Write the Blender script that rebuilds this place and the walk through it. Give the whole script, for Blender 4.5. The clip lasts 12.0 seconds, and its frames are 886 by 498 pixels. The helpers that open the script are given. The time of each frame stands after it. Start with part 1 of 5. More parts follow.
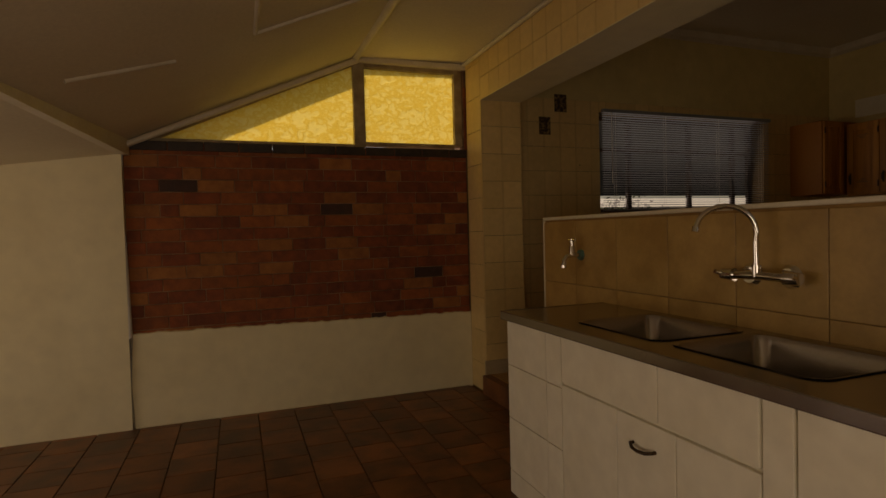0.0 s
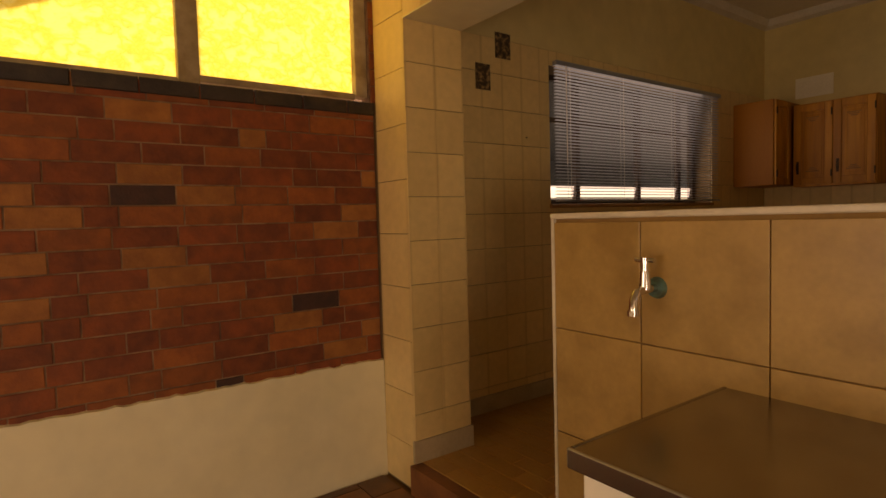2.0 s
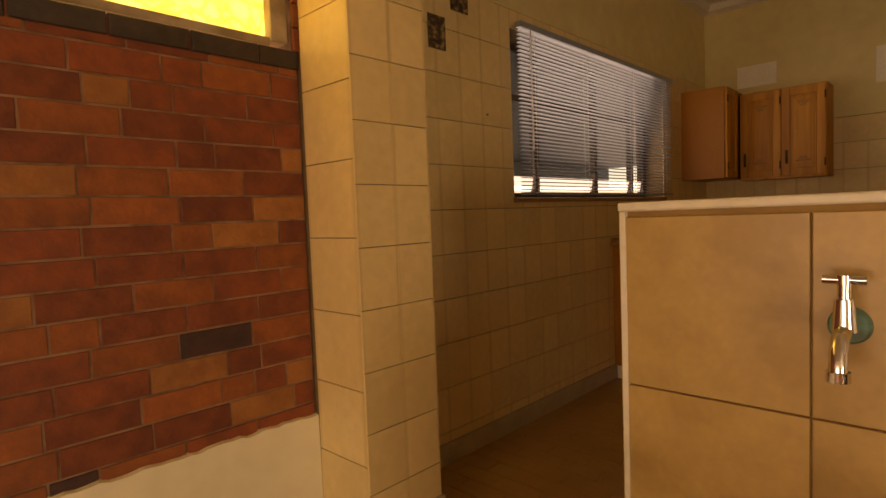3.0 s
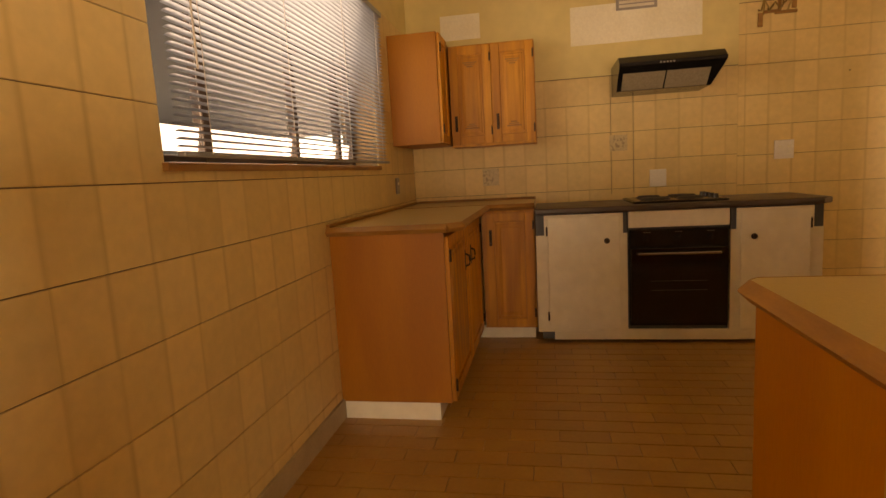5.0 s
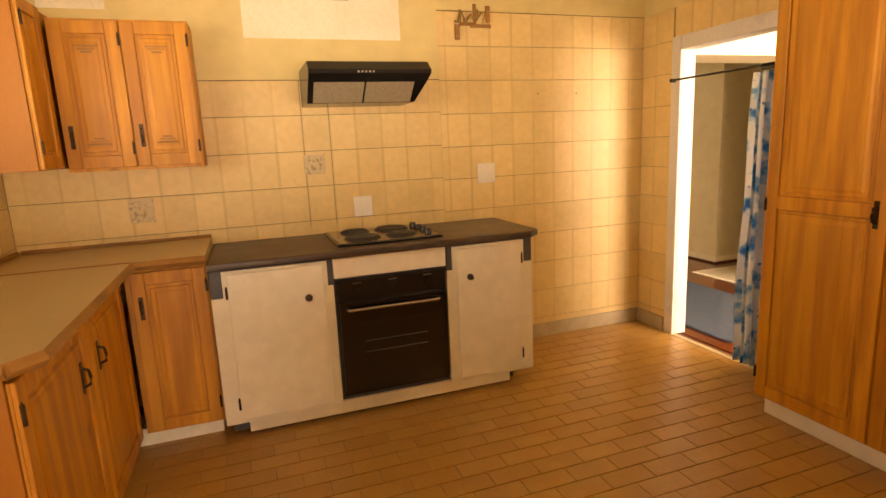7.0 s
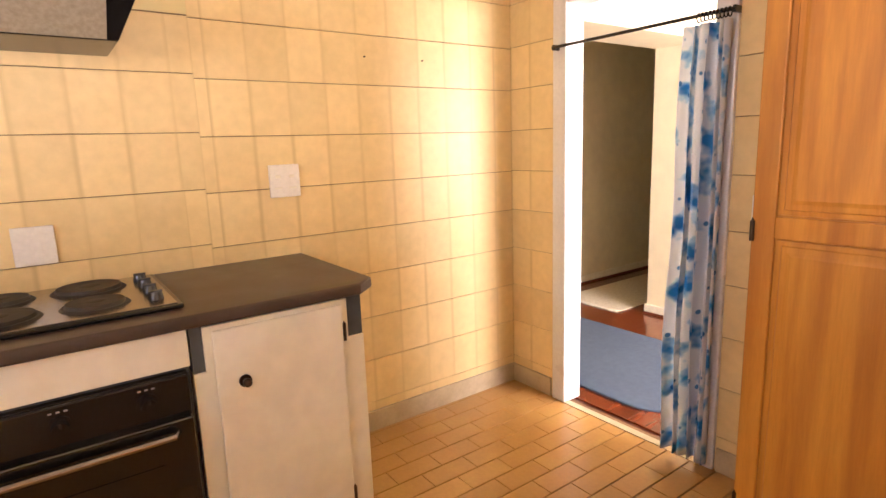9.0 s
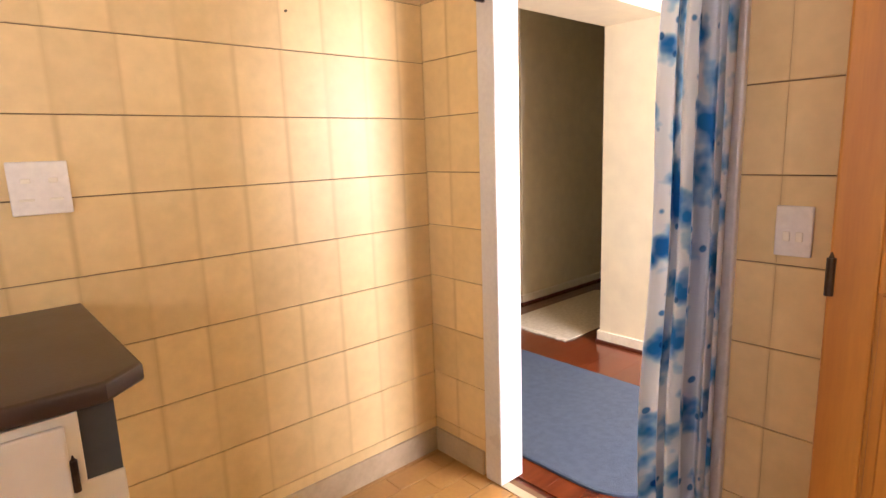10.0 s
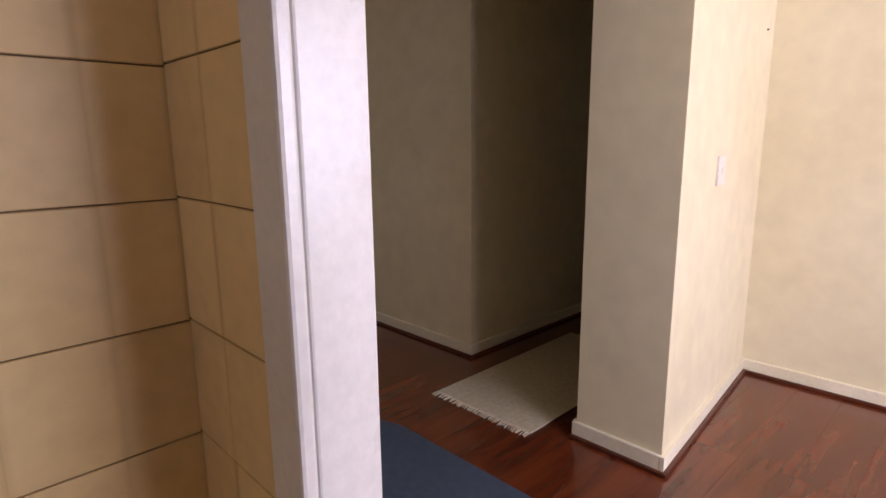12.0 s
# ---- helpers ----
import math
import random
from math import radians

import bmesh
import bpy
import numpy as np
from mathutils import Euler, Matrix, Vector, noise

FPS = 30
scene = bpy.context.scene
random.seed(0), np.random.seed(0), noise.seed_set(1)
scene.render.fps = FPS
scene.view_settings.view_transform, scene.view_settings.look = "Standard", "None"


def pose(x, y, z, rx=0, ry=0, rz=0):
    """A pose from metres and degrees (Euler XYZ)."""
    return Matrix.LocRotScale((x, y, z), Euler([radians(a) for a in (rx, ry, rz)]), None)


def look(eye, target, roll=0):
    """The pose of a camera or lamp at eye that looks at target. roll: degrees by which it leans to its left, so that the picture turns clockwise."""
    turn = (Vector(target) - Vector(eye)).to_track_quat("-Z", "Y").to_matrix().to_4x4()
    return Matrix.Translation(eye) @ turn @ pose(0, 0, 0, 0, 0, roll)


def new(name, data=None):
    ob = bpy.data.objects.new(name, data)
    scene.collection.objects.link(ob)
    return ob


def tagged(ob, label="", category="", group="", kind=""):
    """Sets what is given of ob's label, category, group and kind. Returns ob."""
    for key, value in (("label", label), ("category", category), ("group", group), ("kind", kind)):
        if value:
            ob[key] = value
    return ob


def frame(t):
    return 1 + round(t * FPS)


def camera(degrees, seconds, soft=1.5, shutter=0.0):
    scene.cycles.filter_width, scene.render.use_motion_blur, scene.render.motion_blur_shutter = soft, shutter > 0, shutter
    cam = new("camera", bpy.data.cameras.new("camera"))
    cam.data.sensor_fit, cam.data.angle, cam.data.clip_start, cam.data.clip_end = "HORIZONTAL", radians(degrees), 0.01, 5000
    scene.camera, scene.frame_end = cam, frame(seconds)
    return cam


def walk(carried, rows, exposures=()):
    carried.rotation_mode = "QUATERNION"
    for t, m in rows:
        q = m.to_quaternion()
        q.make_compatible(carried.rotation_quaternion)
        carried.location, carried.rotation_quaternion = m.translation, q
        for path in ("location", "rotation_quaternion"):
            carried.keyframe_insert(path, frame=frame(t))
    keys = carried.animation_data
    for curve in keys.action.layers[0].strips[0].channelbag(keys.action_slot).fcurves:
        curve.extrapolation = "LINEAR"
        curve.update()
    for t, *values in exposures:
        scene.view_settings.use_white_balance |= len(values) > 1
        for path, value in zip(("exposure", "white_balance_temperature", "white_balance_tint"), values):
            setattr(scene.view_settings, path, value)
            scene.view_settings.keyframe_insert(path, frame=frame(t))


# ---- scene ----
cam = camera(77.4, 12.0)

PATH = [
    (0, (-1.756, -4.133, 1.239), (-1.06, -2.259, 1.18), -1.5),
    (0.5, (-1.646, -3.759, 1.272), (-0.813, -1.943, 1.197), -1.6),
    (1, (-1.548, -3.342, 1.282), (-0.61, -1.577, 1.197), -1.6),
    (1.5, (-1.48, -2.917, 1.287), (-0.431, -1.216, 1.189), -1.7),
    (2, (-1.391, -2.487, 1.305), (-0.22, -0.869, 1.198), -1.6),
    (2.5, (-1.285, -2.082, 1.308), (0.013, -0.565, 1.195), -1.9),
    (4.5, (-0.313, -1.074, 1.259), (1.558, -0.395, 1.058), -3.1),
    (5, (-0.057, -0.989, 1.31), (1.891, -0.622, 1.044), -3.2),
    (5.5, (0.178, -0.988, 1.339), (2.153, -0.905, 1.04), -3.2),
    (6, (0.412, -1.043, 1.437), (2.375, -1.234, 1.1), -3.1),
    (6.5, (0.597, -1.085, 1.504), (2.517, -1.517, 1.149), -2.9),
    (7, (0.85, -1.135, 1.559), (2.705, -1.782, 1.185), -2.6),
    (9, (2.059, -1.847, 1.47), (3.654, -2.996, 1.105), -2.0),
    (9.5, (2.333, -2.155, 1.447), (3.859, -3.394, 1.08), -1.8),
    (10, (2.567, -2.479, 1.414), (4.041, -3.783, 1.061), -2.0),
    (10.5, (2.766, -2.804, 1.415), (4.229, -4.116, 1.043), -1.4),
    (11, (2.962, -3.101, 1.411), (4.407, -4.431, 1.034), -1.0),
    (11.5, (3.135, -3.363, 1.408), (4.565, -4.708, 1.028), -0.8),
    (12, (3.308, -3.588, 1.418), (4.718, -4.952, 1.028), -0.6),
]
walk(cam, [(t, look(e, g, r)) for t, e, g, r in PATH],
     [(0, -1.15, 9000, 25), (0.5, -0.65, 9200, 27), (1, -0.25, 9500, 29), (2, 0.45, 10400, 34), (2.5, 0.75, 10600, 34), (4.5, 2.0, 12000, 31),
      (5.5, 2.8, 11000, 29), (6.5, 3.4, 10500, 28), (7.2, 3.7, 9400, 28), (9, 4.2, 6200, 29), (10, 3.95, 5900, 30), (11, 3.0, 5600, 32), (12, 2.15, 5500, 33)])

# ---- world and light ----
world = bpy.data.worlds.new("world")
scene.world = world
world.use_nodes = True
wn = world.node_tree
sky = wn.nodes.new("ShaderNodeTexSky")
sky.sky_type, sky.sun_disc = "NISHITA", False
sky.sun_elevation, sky.sun_rotation = radians(44), radians(-29)
wn.links.new(sky.outputs[0], wn.nodes["Background"].inputs[0])
wn.nodes["Background"].inputs[1].default_value = 0.12


def lamp(name, kind, energy, colour, m, size=None):
    data = bpy.data.lights.new(name, kind)
    data.energy, data.color = energy, colour
    if size and kind == "AREA":
        data.shape, data.size, data.size_y = "RECTANGLE", size[0], size[1]
    ob = new(name, data)
    ob.matrix_world = m
    return ob


sun = lamp("sun", "SUN", 5.0, (1, 0.93, 0.82), look((-5, 9, 10), (0, 0, 0)))
sun.data.angle = radians(0.5)
# daylight area lamps: kitchen window, plus unseen sunroom and hall openings
lamp("daylight_sunroom", "AREA", 14, (1, 0.95, 0.85), look((-4.55, -1.75, 1.0), (0, -2.2, 1.1)), (2.3, 1.1))
# added fill from an unseen end opening, low so the half wall shades the kitchen
lamp("daylight_south_fill", "AREA", 25, (1, 0.95, 0.85), look((-2.5, -5.58, 0.75), (-1.9, 0, 0.75)), (1.5, 0.95))
lamp("daylight_kitchen", "AREA", 3.0, (1, 0.97, 0.92), look((2.29, 0.13, 1.83), (2.29, -3, 1.3)), (1.9, 0.8))
lamp("daylight_hall", "AREA", 20, (1, 0.96, 0.90), look((1.05, -5.0, 1.55), (4, -5.4, 1.3)), (1.8, 1.2))

# ---- materials ----
def mat(name, c1, c2=None, scale=6.0, rough=0.5, bump=0.0, metal=0.0, vary=0.0, c3=None, stretch=(1, 1, 1), fine=60.0, coat=0.0, detail=5, edge=None):
    m = bpy.data.materials.new(name)
    m.use_nodes = True
    nt = m.node_tree
    n, l = nt.nodes, nt.links
    b = n["Principled BSDF"]
    b.inputs["Roughness"].default_value = rough
    b.inputs["Metallic"].default_value = metal
    b.inputs["Coat Weight"].default_value = coat
    b.inputs["Coat Roughness"].default_value = 0.12
    tc = n.new("ShaderNodeTexCoord")
    mp = n.new("ShaderNodeMapping")
    mp.inputs["Scale"].default_value = stretch
    info = n.new("ShaderNodeObjectInfo")
    off = n.new("ShaderNodeVectorMath")
    off.operation = "MULTIPLY_ADD"
    off.inputs[1].default_value = (7.1, 3.3, 5.7)
    l.new(info.outputs["Random"], off.inputs[0])
    l.new(tc.outputs["Object"], off.inputs[2])
    l.new(off.outputs[0], mp.inputs[0])
    n1 = n.new("ShaderNodeTexNoise")
    n1.inputs["Scale"].default_value, n1.inputs["Detail"].default_value = scale, detail
    n2 = n.new("ShaderNodeTexNoise")
    n2.inputs["Scale"].default_value, n2.inputs["Detail"].default_value = fine, 4
    l.new(mp.outputs[0], n1.inputs["Vector"])
    l.new(mp.outputs[0], n2.inputs["Vector"])
    ramp = n.new("ShaderNodeValToRGB")
    c2 = c2 or tuple(v * 0.85 for v in c1)
    ramp.color_ramp.elements[0].color = (*c2, 1)
    ramp.color_ramp.elements[1].color = (*c1, 1)
    ramp.color_ramp.elements[0].position, ramp.color_ramp.elements[1].position = 0.35, 0.65
    if c3:
        e = ramp.color_ramp.elements.new(0.5)
        e.color = (*c3, 1)
    l.new(n1.outputs[0], ramp.inputs[0])
    hsv = n.new("ShaderNodeHueSaturation")
    l.new(ramp.outputs[0], hsv.inputs["Color"])
    out = hsv.outputs[0]
    # brightness from fine grain and from piece to piece
    val = n.new("ShaderNodeMapRange")
    val.inputs["To Min"].default_value, val.inputs["To Max"].default_value = 0.88, 1.12
    l.new(n2.outputs[0], val.inputs[0])
    mul = n.new("ShaderNodeMath")
    mul.operation = "MULTIPLY"
    pv = n.new("ShaderNodeMapRange")
    pv.inputs["To Min"].default_value, pv.inputs["To Max"].default_value = 1 - vary, 1 + vary
    l.new(info.outputs["Random"], pv.inputs[0])
    l.new(val.outputs[0], mul.inputs[0])
    l.new(pv.outputs[0], mul.inputs[1])
    l.new(mul.outputs[0], hsv.inputs["Value"])
    if edge:
        # airbrushed border along the upright edges of a tile
        gen = n.new("ShaderNodeSeparateXYZ")
        l.new(tc.outputs["Generated"], gen.inputs[0])
        sub = n.new("ShaderNodeMath"); sub.operation = "SUBTRACT"; sub.inputs[1].default_value = 0.5
        l.new(gen.outputs["X"], sub.inputs[0])
        ab = n.new("ShaderNodeMath"); ab.operation = "ABSOLUTE"
        l.new(sub.outputs[0], ab.inputs[0])
        mr = n.new("ShaderNodeMapRange")
        mr.inputs["From Min"].default_value, mr.inputs["From Max"].default_value = 0.41, 0.5
        mr.interpolation_type = "SMOOTHSTEP"
        l.new(ab.outputs[0], mr.inputs[0])
        # the border is fainter on some tiles than on others
        st = n.new("ShaderNodeMapRange")
        st.inputs["To Min"].default_value, st.inputs["To Max"].default_value = 0.1, 0.85
        l.new(info.outputs["Random"], st.inputs[0])
        sm = n.new("ShaderNodeMath"); sm.operation = "MULTIPLY"
        l.new(mr.outputs[0], sm.inputs[0]); l.new(st.outputs[0], sm.inputs[1])
        mx = n.new("ShaderNodeMix"); mx.data_type = "RGBA"
        l.new(sm.outputs[0], mx.inputs["Factor"])
        l.new(out, mx.inputs["A"])
        mx.inputs["B"].default_value = (*edge, 1)
        out = mx.outputs["Result"]
    l.new(out, b.inputs["Base Color"])
    rr = n.new("ShaderNodeMapRange")
    rr.inputs["To Min"].default_value, rr.inputs["To Max"].default_value = max(rough - 0.08, 0.02), min(rough + 0.12, 1)
    l.new(n1.outputs[0], rr.inputs[0])
    l.new(rr.outputs[0], b.inputs["Roughness"])
    if bump:
        bp = n.new("ShaderNodeBump")
        bp.inputs["Strength"].default_value, bp.inputs["Distance"].default_value = bump, 0.004
        l.new(n2.outputs[0], bp.inputs["Height"])
        l.new(bp.outputs[0], b.inputs["Normal"])
    return m


M_PLASTER = mat("cream_plaster", (0.80, 0.73, 0.49), (0.75, 0.67, 0.43), 2, 0.6, 0.1, fine=9)
M_PLASTER_B = mat("hall_paint", (0.83, 0.76, 0.54), (0.80, 0.72, 0.49), 1.5, 0.55, 0.1, fine=9)
M_UPPER = mat("yellow_cream_paint", (0.74, 0.61, 0.29), (0.69, 0.56, 0.25), 2, 0.55, 0.1, fine=9)
M_PATCH = mat("pale_patch", (0.88, 0.83, 0.66), (0.83, 0.77, 0.58), 5, 0.5, 0.15)
M_CEIL = mat("ceiling_board", (0.79, 0.73, 0.57), (0.74, 0.67, 0.51), 1.5, 0.65, 0.1)
M_TRIM = mat("cream_gloss_trim", (0.74, 0.68, 0.55), (0.66, 0.6, 0.46), 6, 0.35, 0.1)
M_WHITE = mat("white_gloss_paint", (0.72, 0.70, 0.66), (0.68, 0.655, 0.61), 4, 0.28, 0.06)
M_UNITWHITE = mat("off_white_melamine", (0.88, 0.84, 0.70), (0.84, 0.79, 0.64), 5, 0.35, 0.02, fine=14)
M_TILE = mat("cream_glazed_tile", (0.78, 0.585, 0.275), (0.74, 0.545, 0.245), 3, 0.42, 0.08, vary=0.05, edge=(0.60, 0.42, 0.185), fine=25)
M_GROUT = mat("dark_grout", (0.24, 0.155, 0.075), (0.17, 0.11, 0.05), 9, 0.9, 0.2)
M_GROUT_B = mat("ochre_grout", (0.34, 0.20, 0.07), (0.26, 0.15, 0.05), 9, 0.9, 0.2)
M_SKIRT = mat("stone_skirting", (0.50, 0.40, 0.25), (0.42, 0.33, 0.2), 9, 0.45, 0.15, vary=0.06)
M_BIGTILE = mat("ochre_tile", (0.50, 0.32, 0.115), (0.37, 0.225, 0.075), 7, 0.35, 0.12, vary=0.06, c3=(0.44, 0.28, 0.098), detail=8)
M_FLOOR = mat("kitchen_floor_tile", (0.50, 0.295, 0.085), (0.445, 0.25, 0.07), 4, 0.32, 0.12, vary=0.06, c3=(0.475, 0.26, 0.078))
M_FLOORGROUT = mat("floor_grout", (0.21, 0.115, 0.05), (0.15, 0.08, 0.035), 9, 0.9)
M_QUARRY = mat("quarry_tile", (0.27, 0.105, 0.04), (0.11, 0.045, 0.02), 5, 0.4, 0.2, vary=0.3, c3=(0.19, 0.075, 0.03))
M_MORTAR = mat("brown_mortar", (0.30, 0.19, 0.115), (0.16, 0.09, 0.05), 12, 0.95, 0.5)
BR = [mat("brick_red", (0.25, 0.062, 0.019), (0.16, 0.038, 0.013), 14, 0.75, 0.7, vary=0.2),
      mat("brick_orange", (0.31, 0.09, 0.024), (0.21, 0.058, 0.016), 14, 0.75, 0.7, vary=0.15),
      mat("brick_tan", (0.36, 0.14, 0.04), (0.26, 0.095, 0.026), 14, 0.75, 0.7, vary=0.12),
      mat("brick_dark", (0.07, 0.028, 0.018), (0.04, 0.018, 0.012), 14, 0.7, 0.6, vary=0.2)]
M_DARKBRICK = mat("sill_brick", (0.045, 0.03, 0.02), (0.02, 0.014, 0.01), 14, 0.5, 0.6, vary=0.2)
M_PINE = mat("orange_pine", (0.67, 0.31, 0.04), (0.50, 0.20, 0.024), 2.6, 0.45, 0.12, vary=0.08, c3=(0.60, 0.26, 0.032), stretch=(9, 9, 0.7), fine=30, detail=9)


def add_grain(m, dark):
    """Long wavy growth rings and a few knots over a wood material."""
    n, l = m.node_tree.nodes, m.node_tree.links
    b = n["Principled BSDF"]
    src = b.inputs["Base Color"].links[0].from_socket
    tc, mp, wv, vo = n.new("ShaderNodeTexCoord"), n.new("ShaderNodeMapping"), n.new("ShaderNodeTexWave"), n.new("ShaderNodeTexVoronoi")
    mp.inputs["Scale"].default_value = (1, 1, 0.07)
    wv.inputs["Scale"].default_value, wv.inputs["Distortion"].default_value = 4.5, 9.0
    wv.inputs["Detail"].default_value, wv.inputs["Detail Scale"].default_value = 2.5, 1.2
    wv.bands_direction = "DIAGONAL"
    mk = n.new("ShaderNodeMapping")
    mk.inputs["Scale"].default_value = (3.2, 3.2, 2.2)
    vo.inputs["Scale"].default_value = 1.0
    l.new(tc.outputs["Object"], mp.inputs[0]); l.new(tc.outputs["Object"], mk.inputs[0])
    l.new(mp.outputs[0], wv.inputs["Vector"]); l.new(mk.outputs[0], vo.inputs["Vector"])
    wr, kr, mx = n.new("ShaderNodeMapRange"), n.new("ShaderNodeMapRange"), n.new("ShaderNodeMath")
    wr.inputs["From Min"].default_value, wr.inputs["To Max"].default_value = 0.45, 0.34
    kr.inputs["From Min"].default_value, kr.inputs["From Max"].default_value = 0.09, 0.04
    kr.inputs["To Max"].default_value = 0.75
    mx.operation = "MAXIMUM"
    l.new(wv.outputs["Fac"], wr.inputs[0]); l.new(vo.outputs["Distance"], kr.inputs[0])
    l.new(wr.outputs[0], mx.inputs[0]); l.new(kr.outputs[0], mx.inputs[1])
    mix = n.new("ShaderNodeMix"); mix.data_type = "RGBA"
    l.new(mx.outputs[0], mix.inputs["Factor"]); l.new(src, mix.inputs["A"])
    mix.inputs["B"].default_value = (*dark, 1)
    l.new(mix.outputs["Result"], b.inputs["Base Color"])


add_grain(M_PINE, (0.30, 0.095, 0.014))
M_PLY = mat("varnished_ply", (0.46, 0.175, 0.016), (0.36, 0.122, 0.011), 1.2, 0.5, 0.06, stretch=(3, 3, 0.5), fine=60)
M_LAMINATE = mat("tan_laminate", (0.56, 0.40, 0.17), (0.50, 0.35, 0.14), 6, 0.3, 0.04, fine=140)
M_EDGE = mat("worn_wood_edge", (0.42, 0.21, 0.06), (0.28, 0.13, 0.035), 5, 0.5, 0.2, stretch=(1, 1, 6))
M_DARKTOP = mat("dark_brown_laminate", (0.075, 0.05, 0.038), (0.055, 0.036, 0.027), 8, 0.33, 0.08, fine=150)
M_SLATE = mat("blue_grey_panel", (0.085, 0.095, 0.105), (0.06, 0.068, 0.075), 6, 0.45)
M_BLACK = mat("black_enamel", (0.012, 0.011, 0.010), (0.008, 0.007, 0.007), 3, 0.2)
M_BLKGLASS = mat("black_oven_glass", (0.006, 0.005, 0.005), (0.004, 0.004, 0.004), 2, 0.06, coat=0.5)
M_PLATE = mat("iron_hotplate", (0.03, 0.024, 0.02), (0.02, 0.016, 0.013), 30, 0.6, 0.3)
M_STEEL = mat("brushed_steel", (0.40, 0.37, 0.34), (0.33, 0.305, 0.28), 4, 0.2, 0.05, metal=1.0, fine=150)
M_CHROME = mat("chrome", (0.75, 0.74, 0.72), (0.65, 0.64, 0.62), 8, 0.10, metal=1.0)
M_VERDI = mat("green_tarnished_brass", (0.12, 0.26, 0.22), (0.10, 0.15, 0.11), 30, 0.6, 0.3, metal=0.4)
M_BRONZE = mat("dark_bronze", (0.09, 0.055, 0.03), (0.04, 0.025, 0.015), 20, 0.4, 0.2, metal=0.8)
M_BRASS = mat("brass", (0.5, 0.36, 0.14), (0.35, 0.24, 0.09), 20, 0.35, metal=0.9)
M_FILTER = mat("grey_filter_mesh", (0.42, 0.36, 0.26), (0.34, 0.29, 0.2), 80, 0.5, 0.3, metal=0.2)
M_PLASTIC = mat("white_plastic", (0.82, 0.78, 0.70), (0.78, 0.74, 0.66), 5, 0.3)
M_GREYPLASTIC = mat("grey_plastic", (0.35, 0.32, 0.28), None, 5, 0.4)
M_SLAT = mat("aluminium_slat", (0.36, 0.41, 0.47), (0.30, 0.345, 0.40), 3, 0.34, metal=0.4)
M_WINFRAME = mat("brown_window_frame", (0.10, 0.06, 0.035), (0.06, 0.035, 0.02), 8, 0.5)
M_AMBERFRAME = mat("painted_window_frame", (0.42, 0.34, 0.22), (0.26, 0.19, 0.10), 9, 0.45, 0.2)
M_REDWOOD = mat("red_laminate_floor", (0.17, 0.036, 0.010), (0.085, 0.017, 0.006), 1.6, 0.18, 0.03, vary=0.10, c3=(0.13, 0.027, 0.008), stretch=(8, 0.8, 1), coat=0.4)
M_DARKTRIM = mat("dark_red_bead", (0.10, 0.025, 0.01), None, 8, 0.3)
M_RUGBLUE = mat("blue_pile_rug", (0.060, 0.088, 0.135), (0.047, 0.070, 0.112), 30, 0.95, 1.0, fine=220)
M_RUGCREAM = mat("cream_woven_rug", (0.62, 0.55, 0.40), (0.52, 0.45, 0.31), 40, 0.95, 1.0, fine=160)
M_RENDER = mat("pale_render", (0.75, 0.71, 0.62), (0.66, 0.62, 0.54), 2, 0.9, 0.2)
M_LEAF = mat("garden_green", (0.10, 0.15, 0.05), (0.05, 0.08, 0.03), 4, 0.8, 0.5)
M_PAVE = mat("yard_paving", (0.42, 0.38, 0.32), (0.33, 0.30, 0.25), 3, 0.9, 0.3)
M_DECOR = mat("faded_print", (0.56, 0.43, 0.24), (0.38, 0.27, 0.15), 45, 0.3, 0.05, c3=(0.66, 0.52, 0.28))
M_DECORDK = mat("dark_print", (0.40, 0.27, 0.12), (0.03, 0.018, 0.010), 38, 0.35, 0.05, c3=(0.10, 0.06, 0.03))


